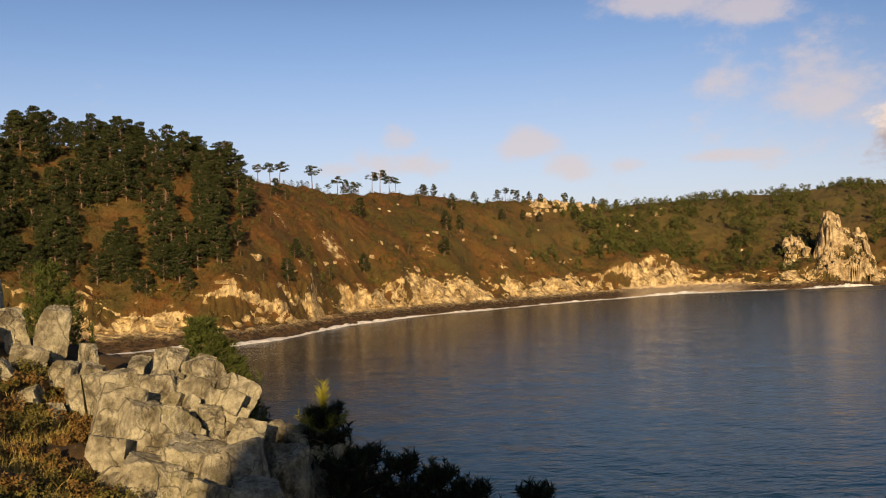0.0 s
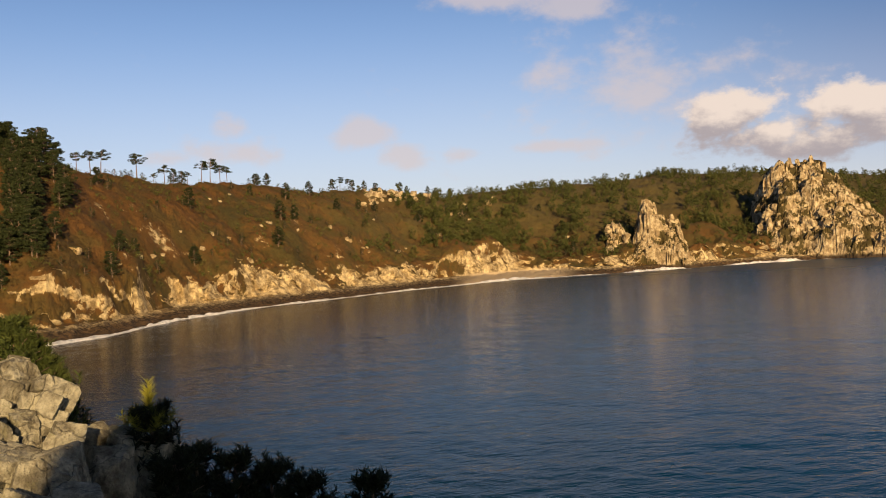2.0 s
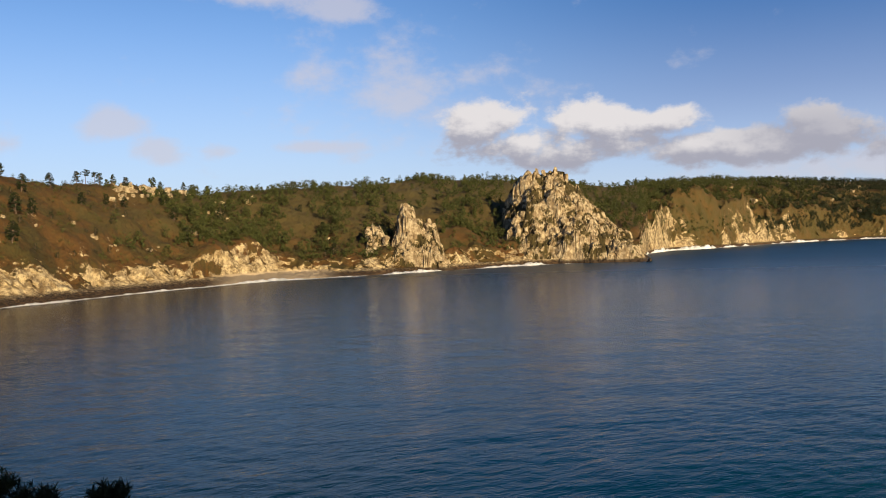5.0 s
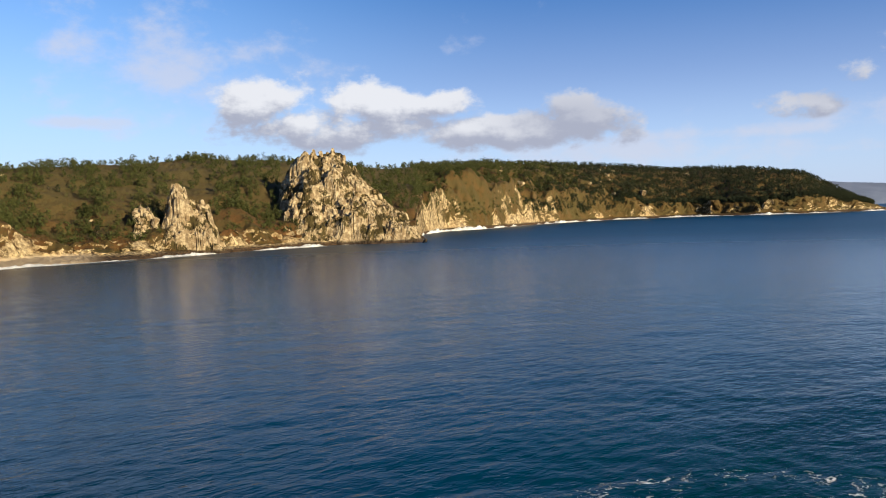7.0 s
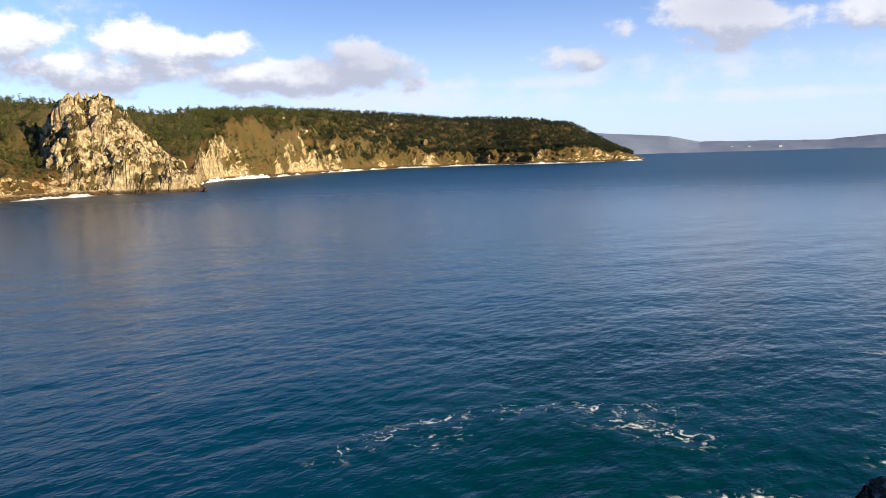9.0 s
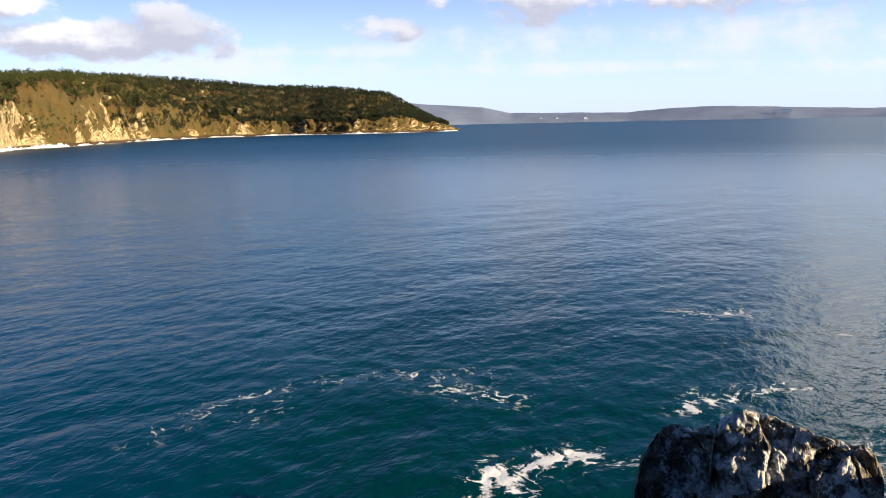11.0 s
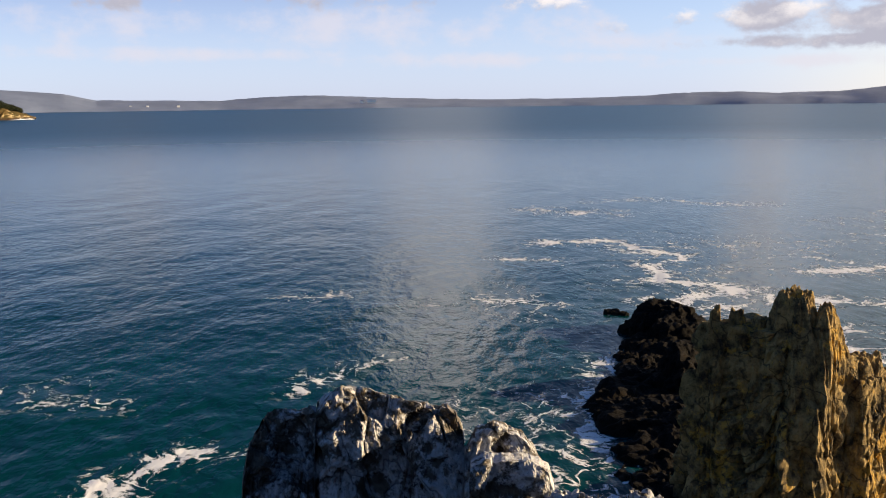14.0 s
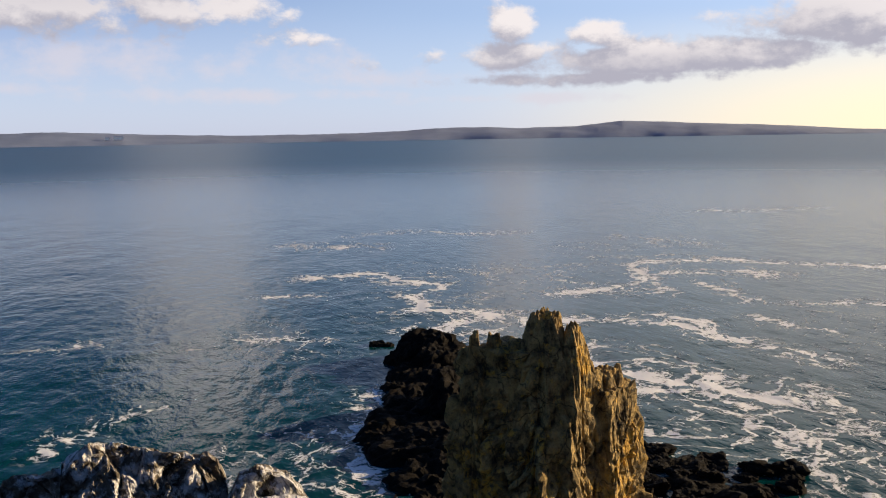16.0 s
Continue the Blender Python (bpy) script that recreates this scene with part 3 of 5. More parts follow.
# ---- the bay's coast: reef, cliffs, heath slope and crest ----
def crag_height(az, r, plan):
    """A rocky hill: its skyline by bearing, rising from the shore to the summit line and falling behind it."""
    line, front, summit, back = plan
    top = np.interp(-az, [-q[0] for q in line], [q[1] for q in line])
    u = (r - front) / (summit - front)
    foot = np.minimum(0.75 * top, 10.0)
    rise = foot * np.clip(u / 0.07, -1, 1) + (top - foot) * np.clip((u - 0.07) / 0.93, 0, 1) ** 0.9
    fall = 1 - 0.9 * np.clip((r - summit) / (back - summit), 0, 1) ** 1.3
    return np.where(r < summit, rise, top * fall)


def build_coast():
    az = np.concatenate([np.arange(70, 30, -0.4), np.arange(30, -67.0, -0.085)])
    rs, cl, rc, zc, pw = (station(t, az)[:, None] for t in (B_SHORE, B_CLIFF, B_CREST_R, B_CREST_Z, B_PLAT))
    # distance inland: reef and cliff finely, then the slope, then the land behind
    s_slope = np.linspace(0, 1, 62)[1:] ** 1.15
    d = np.hstack([np.repeat(np.linspace(-14, 0, 4)[None], len(az), 0), pw * np.linspace(0.1, 0.9, 9)[None], pw + np.linspace(0, 34, 52)[None]])
    base = d[:, -1:]
    span = np.maximum(rc - rs - base, 25)
    d = np.hstack([d, base + span * s_slope[None], base + span + np.linspace(15, 500, 12)[None]])
    R = rs + d
    A = np.repeat(az[:, None], d.shape[1], 1)
    x, y = polar(A.ravel(), R.ravel())
    p = np.stack([x, y, np.zeros_like(x)], 1)
    f = lambda v: np.repeat(v, d.shape[1], 1).ravel()
    D, PW, CL, ZC = d.ravel(), f(pw), f(cl), f(zc)
    RUN = f(span) + f(base)
    # buttresses and gullies push the cliff line in and out
    push = 9 * fbm(p, 38, 3, 0.55, 2) + 2.4 * fbm(p, 12, 2, 0.5, 8, True) - 1
    f1, f2, ident = cells(p, 7.0, 4)
    push = push + 1.0 * (ident - 0.5)
    e = D - PW - np.clip(push + 7, 0.5, 17)
    top = CL * (1 + 0.52 * fbm(p, 30, 3, 0.55, 12))
    reef = np.where(D > -3, 0.5 + np.clip(D / np.maximum(PW, 1), 0, 1) * 2.4, -2)
    cliff = np.clip(e / (np.maximum(13, 0.62 * top) + 7 * value_noise(p / 24.0, 91)), 0, 1)
    cliff = np.where(cliff < 0.55, cliff * 0.8, 0.44 + (cliff - 0.55) * 1.244)
    s = np.clip((D - PW - 14) / np.maximum(RUN - PW - 14, 10), 0, 1)
    slope = (ZC - top) * (1 - (1 - s) ** 1.35)
    z = reef + (top - 2.6) * cliff + np.where(ZC > top, slope, 0)
    rough = np.clip(cliff * 4, 0, 1) * np.clip((PW + 30 - D) / 14, 0, 1)
    z += np.where(D > 0, 0.8 * fbm(p, 6, 3, 0.6, 15, True), 0) * np.clip(D / 6, 0, 1) * (A.ravel() < 100)
    z += rough * 0.9 * fbm(p, 9, 2, 0.5, 18)
    z += np.clip(s * 5, 0, 1) * (3.0 * fbm(p, 70, 3, 0.5, 21) + 1.0 * fbm(p, 12, 3, 0.5, 25))
    z -= np.where(D > RUN, (D - RUN) * 0.10, 0)
    aa, rr = A.ravel(), R.ravel()
    z = np.where(D < -3, np.minimum(z, -0.8), z)
    # blocks and hollows of the cliff face, in and out
    q = np.stack([x, y, z * 1.15], 1)
    g1, g2, jd = cells(q, 6.5, 33)
    h1, h2, kd = cells(q, 3.0, 37)
    out = rough * (6.0 * (jd - 0.5) + 2.6 * (kd - 0.5) + 3.4 * fbm(q, 9, 3, 0.55, 29)) + np.clip(D / 5, 0, 1) * np.clip(1 - cliff, 0, 1) * 0.6 * fbm(q, 3, 2, 0.5, 39)
    x, y = x + x / rr * out, y + y / rr * out
    z = z + rough * 1.4 * (jd - 0.5)
    sand = np.clip(1 - np.abs(aa + 15.2) / 4.2, 0, 1) * 2.4
    wood = np.clip((-aa + 2) / 16, 0, 1) * np.clip(s * 2.5, 0, 1) + 0.35 * np.clip((aa - 14) / 8, 0, 1) * np.clip(s * 1.6, 0, 1)
    wood = np.where(aa < -39.2, 0.55, wood)
    sand, wood = np.clip(sand, 0, 1), np.clip(wood, 0, 1)
    me = mesh_of("coast", np.stack([x, y, z], 1), grid_faces(len(az), d.shape[1]), M_COAST, True, (("sand", sand), ("wood", wood), ("turf", np.clip((D - PW - 9 - 10 * fbm(p, 17, 3, 0.6, 95)) / 8, 0, 1) + np.where(aa < -39.2, 1.0, 0.3) * np.clip(fbm(p, 60, 3, 0.6, 97) * 1.1 + np.clip((-aa - 47) / 12, 0, 0.8), 0, 1))))
    tagged(new("ground", me), "heath-covered coast slope above pale sea cliffs", "coast", kind="structure")
    n = d.shape[1]
    return az, s.reshape(-1, n), x.reshape(-1, n), y.reshape(-1, n), z.reshape(-1, n)


# skyline (bearing, height), then the distances of the foot, the summit line and the back
PEAK = ([(-26.6, 3), (-27.0, 16), (-27.3, 26), (-28.0, 25), (-28.9, 24), (-29.15, 9), (-29.45, 10), (-29.6, 27), (-29.9, 50), (-30.2, 57), (-30.7, 71), (-31.3, 79), (-31.9, 83), (-32.6, 79), (-33.1, 81), (-33.5, 85), (-33.9, 82), (-34.2, 76), (-34.8, 70), (-35.3, 58), (-36.0, 47), (-36.6, 38), (-37.2, 31), (-37.7, 25), (-38.2, 18), (-38.6, 9), (-38.9, 2), (-39.2, -3)], 742, 826, 930)
PINNACLE = ([(-20.8, 8), (-21.0, 27), (-21.4, 35), (-21.9, 34), (-22.3, 28), (-22.65, 20), (-22.9, 30), (-23.1, 42), (-23.35, 51), (-23.6, 56), (-23.85, 53), (-24.2, 49), (-24.4, 43), (-24.8, 41), (-25.2, 35), (-25.6, 33), (-25.8, 18), (-26.1, 9), (-26.6, 3)], 662, 696, 745)
C_AZ, C_S, C_X, C_Y, C_Z = build_coast()


def build_crag(name, label, plan, az_hi, az_lo, r_lo, r_hi, step_a, step_r, count, low):
    az, r = np.arange(az_hi, az_lo, -step_a), np.arange(r_lo, r_hi, step_r)
    A, R = np.meshgrid(az, r, indexing="ij")
    aa, rr = A.ravel(), R.ravel()
    x, y = polar(aa, rr)
    p = np.stack([x, y, np.zeros_like(x)], 1)
    wa, wr = aa + 0.16 * fbm(p, 14, 3, 0.55, 51), rr + 7 * fbm(p, 18, 3, 0.55, 55)
    h = crag_height(wa, wr, plan)
    # joints split it into blocks, large and small, each at its own height, with open clefts between
    q = np.stack([x, y, h * 0.75], 1) + 2.2 * np.stack([fbm(p, 9, 2, 0.5, k) for k in (81, 82, 83)], 1)
    grow = np.clip(h / 8, 0.15, 1)
    for size, lift, cleft, seed in ((13.0, 7.5, 2.2, 61), (6.4, 4.2, 1.3, 67), (3.2, 1.3, 0.4, 73)):
        f1, f2, ident = cells(q, size, seed)
        h = h + grow * (lift * (ident - 0.55) - cleft * np.clip(1 - (f2 - f1) / 0.13, 0, 1))
    h = h + grow * 0.5 * fbm(q, 3, 2, 0.5, 71)
    out = grow * (2.4 * fbm(q, 8, 3, 0.55, 75) + 5.0 * (cells(q, 15.0, 77)[2] - 0.5))
    x, y = x + x / rr * out, y + y / rr * out
    me = mesh_of(name, np.stack([x, y, np.maximum(h, -4)], 1), grid_faces(len(az), len(r)), M_CRAG)
    crag = tagged(new(name, me), label, "rock crag", kind="structure")
    # broken blocks that stand out of its faces
    rng = np.random.default_rng(count)
    shapes = []
    for _ in range(12):
        v, f = block(rng, (1.0, 0.9, 1.15), 3, 10, 0.05, 0.3, turn=(0, 0, 0), grain2=0.05, boxy=5.0)
        shapes.append(mesh_of("crag_block", v, f, M_CRAG_BLOCK))
    top = h.reshape(A.shape)
    made = 0
    while made < count:
        i, j = int(rng.integers(2, len(az) - 2)), int(rng.integers(2, len(r) - 2))
        if top[i, j] < 3 or top[i, j] < low + rng.uniform(0, 10) or R[i, j] > plan[2] + 8:
            continue
        k = i * len(r) + j
        s = 1.0 + 2.2 * rng.random() ** 2.4
        ob = part("crag_block", shapes[int(rng.integers(12))], crag)
        ob.matrix_basis = Matrix.LocRotScale((x[k], y[k], h[k] + 0.1 * s), Euler((rng.uniform(-0.5, 0.5), rng.uniform(-0.5, 0.5), rng.uniform(0, 6.28))), (s * rng.uniform(0.7, 1.2), s * rng.uniform(0.7, 1.1), s * rng.uniform(0.8, 1.7)))
        made += 1
    return crag


build_crag("crag_1", "pale jagged rock peak dropping into the sea", PEAK, -26.5, -39.3, 722, 930, 0.055, 1.2, 130, 6)
build_crag("crag_2", "pale rock pinnacle above the bay's shore", PINNACLE, -20.7, -26.7, 632, 745, 0.055, 1.2, 50, 10)


# ---- far shore across the water ----
F_AZ = [-58, -64, -68.5, -70.3, -77.5, -80.6, -82.7, -87, -91, -95, -101.8, -104.6, -106.5, -109.7, -112, -115.5, -118.3, -121, -124, -128.3, -131.6, -140]
F_EL = [1.0, 1.0, 0.68, 0.27, 0.19, 0.39, 0.48, 0.32, 0.17, 0.10, 0.13, 0.25, 0.38, 0.42, 0.30, 0.38, 0.64, 0.55, 0.40, 0.20, -0.05, -0.3]


def build_far_shore():
    az, k = np.arange(-58, -140, -0.1), np.linspace(0, 1, 14)
    r0 = np.interp(-az, [58, 72, 100, 140], [3500, 3700, 3900, 4150])
    top = EYE_Z + (r0 + 500) * np.tan(np.radians(np.interp(-az, -np.array(F_AZ, float), F_EL)))
    A, K = np.meshgrid(az, k, indexing="ij")
    R = np.repeat(r0[:, None], 14, 1) + 500 * K + 40 * (fbm(np.stack([A.ravel(), K.ravel() * 0, K.ravel() * 0], 1), 3, 2) * (1 - K.ravel())).reshape(K.shape)
    x, y = polar(A.ravel(), R.ravel())
    p = np.stack([x, y, np.zeros_like(x)], 1)
    T = np.repeat(top[:, None], 14, 1).ravel()
    z = -2 + (T + 2) * np.sin(K.ravel() * 1.57) ** 0.8 + 1.8 * fbm(p, 90, 4, 0.6, 5) * (T > 4)
    me = mesh_of("far_shore", np.stack([x, y, z], 1), grid_faces(len(az), 14), M_HAZED_LAND, True)
    tagged(new("backdrop", me), "low wooded hills on the far shore, haze put into their colour", "distant land", kind="structure")


build_far_shore()


# ---- the headland under the camera ----
def headland_z(x, y):
    """Height of the near ground: a ledge that drops to the sea ahead, a rocky shoulder on the left, heath behind."""
    r = np.hypot(x, y)
    az = np.degrees(np.arctan2(-x, y))            # left is positive
    az = np.where(az < -150, az + 360, az)
    drop = 23.35 - 1.22 * np.clip(r - 2.4, 0, None)
    shoulder = np.minimum(21.15 + 0.105 * (np.clip(az, 8, 34) - 12) + 0.13 * (r - 11), 25.5) - 1.5 * np.clip(r - 20.5, 0, None)
    shoulder = np.where(r < 9, 23.35 - 0.24 * np.clip(r - 2.0, 0, None), shoulder)
    heath = 23.4 + 0.02 * np.clip(r - 4, 0, 120)
    # unseen mound added behind the camera to cast shade on the near pines
    shade_knoll = 34.85 * np.exp(-(((x - 1.7) / 4.9) ** 2 + ((y + 15.0) / 6.0) ** 2) ** 5) - 5.2
    left = np.clip((az - 10.2) / 3.0, 0, 1)
    left = left * left * (3 - 2 * left)
    back = np.clip((az - 52) / 22, 0, 1) * np.clip((192 - az) / 10, 0, 1)
    back = np.maximum(back, np.clip((2.2 - r) / 1.0, 0, 1))
    z = drop * (1 - left) + shoulder * left
    return np.maximum(np.maximum(z * (1 - back) + heath * back, shade_knoll), -5.0)


def build_headland():
    az = np.concatenate([np.arange(60, 6, -0.5), np.arange(6, -150, -1.5), np.arange(-150, -300, -3.0), [-300.0]])
    r = np.concatenate([np.linspace(0.05, 24, 80), np.geomspace(25, 420, 40)])
    A, R = np.meshgrid(az, r, indexing="ij")
    x, y = polar(A.ravel(), R.ravel())
    z = headland_z(x, y)
    p = np.stack([x, y, z], 1)
    z = z + np.clip((R.ravel() - 1.8) / 5, 0, 1) * (0.22 * fbm(p, 1.6, 4, 0.55, 5, True) + 0.10 * fbm(p, 0.5, 3, 0.6, 9)) - 0.12
    ob = new("ground_headland", mesh_of("ground_headland", np.stack([x, y, z], 1), grid_faces(len(az), len(r), False), M_SOIL, True))
    tagged(ob, "rough heath ground of the headland", "ground", kind="structure")


build_headland()


def spot(az, el, r):
    x, y = polar(az, r)
    return np.array([x, y, EYE_Z + r * math.tan(radians(el))])


def rock_thing(name, label, pieces, mat, category="rock", group="", smooth=False):
    v, f = joined(pieces)
    lo = np.array([(v[:, 0].min() + v[:, 0].max()) / 2, (v[:, 1].min() + v[:, 1].max()) / 2, v[:, 2].min()])
    ob = new(name, mesh_of(name, v - lo, f, mat, smooth))
    ob.location = lo
    return tagged(ob, label, category, group)


def rock_mass(name, label, pieces, names, mat, category):
    """A big rock whose towers and buttresses are parts of their own."""
    lo = pieces[0][0].mean(0) * (1, 1, 0)
    root = new(name)
    root.location = lo
    for (v, f), word in zip(pieces, names):
        part(word, mesh_of(word, v - lo, f, mat), root)
    return tagged(root, label, category)


def build_shoulder_rocks():
    """Angular blocks of the outcrop beside the camera: bearing, height angle of the middle, distance, half width, depth, height in metres, tilt."""
    rng = np.random.default_rng(11)
    rows = [
        (17.0, -5.55, 15.6, 0.33, 0.40, 0.34, 0.1), (15.0, -6.35, 15.2, 0.33, 0.36, 0.36, -0.3), (16.1, -7.55, 14.8, 0.24, 0.30, 0.42, 0.35),
        (14.75, -9.0, 14.2, 0.21, 0.26, 0.25, 0.0), (13.3, -7.9, 14.8, 0.30, 0.42, 0.48, 0.55), (17.8, -7.3, 14.9, 0.40, 0.50, 0.42, 0.1),
        (19.2, -9.8, 13.8, 0.40, 0.45, 0.66, 0.30), (17.1, -9.7, 13.6, 0.40, 0.44, 0.44, 0.2), (16.2, -12.0, 12.8, 0.40, 0.45, 0.50, 0.35),
        (13.3, -12.2, 12.7, 0.42, 0.46, 0.44, -0.2), (18.2, -12.4, 12.5, 0.44, 0.45, 0.40, 0.3), (20.3, -7.3, 15.2, 0.38, 0.45, 0.55, -0.15),
        (23.6, -3.3, 18.2, 0.32, 0.40, 0.62, 0.12), (25.6, -2.9, 18.6, 0.26, 0.36, 0.50, -0.2), (26.9, -1.4, 19.2, 0.24, 0.4, 0.5, 0.0),
        (26.0, -6.0, 16.4, 0.20, 0.28, 0.48, -0.15), (23.6, -8.6, 14.9, 0.18, 0.26, 0.44, 0.2), (22.9, -5.6, 16.6, 0.26, 0.3, 0.26, 0.1),
        (21.4, -6.1, 15.9, 0.24, 0.30, 0.30, 0.3), (26.2, -12.9, 12.5, 0.22, 0.26, 0.20, 0.0), (20.0, -12.9, 12.4, 0.34, 0.4, 0.36, 0.25),
        (12.6, -10.2, 13.6, 0.24, 0.34, 0.34, 0.3), (24.6, -7.2, 15.6, 0.2, 0.3, 0.28, -0.3), (18.9, -5.9, 16.2, 0.2, 0.3, 0.3, 0.2), (12.2, -14.1, 12.0, 0.34, 0.4, 0.34, 0.1),
        (15.0, -14.2, 11.9, 0.36, 0.40, 0.34, 0.3), (24.9, -4.6, 17.4, 0.3, 0.4, 0.26, 0.2), (27.6, -4.0, 17.6, 0.26, 0.3, 0.6, 0.1), (22.3, -7.4, 15.4, 0.17, 0.25, 0.5, -0.1), (25.2, -9.4, 14.4, 0.2, 0.26, 0.36, 0.25), (27.4, -8.2, 15.0, 0.24, 0.3, 0.4, 0.0), (21.6, -4.9, 17.0, 0.16, 0.22, 0.34, 0.1)]
    for az, el, r, w, dpt, h, tilt in rows:
        v, f = block(rng, (w * 0.94, dpt * 1.0, h * 0.98), 5, 9, 0.012, 0.2, turn=(rng.uniform(-0.25, 0.25), tilt, radians(az) + rng.uniform(-0.5, 0.5)), grain2=0.010, boxy=7.0, joints=0.05)
        rock_thing("boulder", "cracked grey-cream boulder in a headland outcrop", [(v + spot(az, el, r), f)], M_ROCK, group="boulders of the outcrop")
    # jointed blocks stacked along one lean over the face of the outcrop, with open gaps
    el = -5.9
    while el > -16.5:
        size = rng.uniform(0.8, 1.25)
        az = float(np.interp(-el, [5.5, 7, 9, 12, 16.5], [14.4, 13.0, 12.3, 12.2, 11.6])) + rng.uniform(0, 0.5)
        while az < 17.8 + 0.28 * (-el - 6):
            w = rng.uniform(0.10, 0.27) * size * (1.25 if el < -9 else 1.0)
            r = 15.75 + 0.44 * (el + 5.5)
            tall = w * rng.uniform(0.9, 1.9)
            v, f = block(rng, (w, rng.uniform(0.22, 0.34), tall), 5, 7, 0.010, 0.2, turn=(-0.25 + rng.uniform(-0.12, 0.12), 0.38 + rng.uniform(-0.22, 0.22), radians(az) + rng.uniform(-0.45, 0.45)), grain2=0.009, boxy=7.0)
            rock_thing("boulder", "angular cream block wedged in the outcrop", [(v + spot(az + math.degrees(w / r), el + rng.uniform(-0.3, 0.3), r + rng.uniform(-0.28, 0.22)), f)], M_ROCK, group="boulders of the outcrop")
            az += math.degrees(2.0 * w / r) + rng.uniform(0.0, 0.22)
        el -= 1.15 * size
    # bedrock under the blocks
    core = []
    for az, el, r, w, dpt, h in ((17.2, -12.0, 15.2, 0.9, 0.9, 1.2), (15.0, -13.8, 14.4, 0.85, 0.85, 1.4), (19.6, -12.4, 15.2, 0.75, 0.8, 1.1), (22.2, -10.4, 17.0, 0.9, 0.9, 0.8), (25.5, -8.2, 18.6, 0.9, 0.9, 0.8), (18.0, -15.6, 13.2, 1.1, 0.7, 0.8)):
        v, f = block(rng, (0.85 * w, dpt, 0.9 * h), 6, 18, 0.05, 0.22, grain2=0.03, joints=0.14)
        core.append((v + spot(az, el - 1.6, r + 1.6), f))
    rock_mass("rock_outcrop", "fissured grey-cream bedrock of the headland outcrop", core, ["bedrock"] * len(core), M_ROCK, "rock outcrop")
    for az, el, r, w, dpt, h in ((10.9, -10.1, 14.6, 0.25, 0.3, 0.24), (9.3, -10.9, 14.4, 0.40, 0.4, 0.40), (10.2, -13.2, 13.8, 0.62, 0.6, 0.72), (7.9, -13.2, 14.2, 0.5, 0.5, 0.8), (12.0, -12.4, 14.6, 0.6, 0.6, 0.9)):
        v, f = block(rng, (w, dpt, h), 5, 14, 0.05, 0.25, grain2=0.02)
        rock_thing("boulder", "shaded grey boulder beside the dark pines", [(v + spot(az, el, r), f)], M_ROCK, group="boulders by the pines")


def ledge_wall(rng, line, r0, blocky):
    """One mass of the ledge: skyline by bearing and height angle, a steep broken face towards the headland, a fall to the sea behind."""
    az = np.arange(line[0][0], line[-1][0], -0.085)
    top = EYE_Z + r0 * np.tan(np.radians(np.interp(-az, [-q[0] for q in line], [q[1] for q in line])))
    down = np.concatenate([[-9, -3.4, -1.6, -0.75, -0.35, -0.16, -0.07], np.linspace(0, -3.4, 110), [-5, -7, -9.5]])
    away = np.concatenate([[2.6, 2.1, 1.7, 1.3, 0.95, 0.62, 0.3], -0.10 * np.linspace(0, 3.4, 110) ** 1.25, [-0.9, -1.5, -2.4]])
    A = np.repeat(az[:, None], len(down), 1).ravel()
    R = r0 + np.repeat(away[None], len(az), 0).ravel()
    z = (top[:, None] + down[None]).ravel()
    x, y = polar(A, R)
    seed = int(rng.integers(1, 900))
    p = np.stack([x, y, z], 1)
    q = p + 0.12 * np.stack([fbm(p, 0.5, 2, 0.5, seed + k) for k in (1, 2, 3)], 1)
    push, lift = np.zeros(len(p)), np.zeros(len(p))
    for size, amount, cleft in ((1.25, 0.52, 0.10), (0.55, 0.24, 0.09), (0.24, 0.085, 0.03)):
        f1, f2, ident = cells(q * (1, 1, 0.7), size, seed)
        edge = np.clip(1 - (f2 - f1) / 0.12, 0, 1)
        push += blocky * (amount * (ident - 0.5) - cleft * edge)
        lift += blocky * (0.55 * amount * (ident - 0.6) - 0.7 * cleft * edge)
    push += 0.10 * fbm(p, 0.7, 3, 0.55, seed + 9) + 0.03 * fbm(p, 0.1, 3, 0.6, seed + 13)
    near = np.clip(1 - np.abs(np.repeat(down[None], len(az), 0).ravel()) / 0.9, 0, 1)
    x, y = polar(A, R - push)
    z = z + lift * near + 0.02 * fbm(p, 0.12, 3, 0.6, seed + 15)
    quads = grid_faces(len(az), len(down))
    return np.stack([x, y, z], 1), np.vstack([quads[:, (0, 1, 2)], quads[:, (0, 2, 3)]])


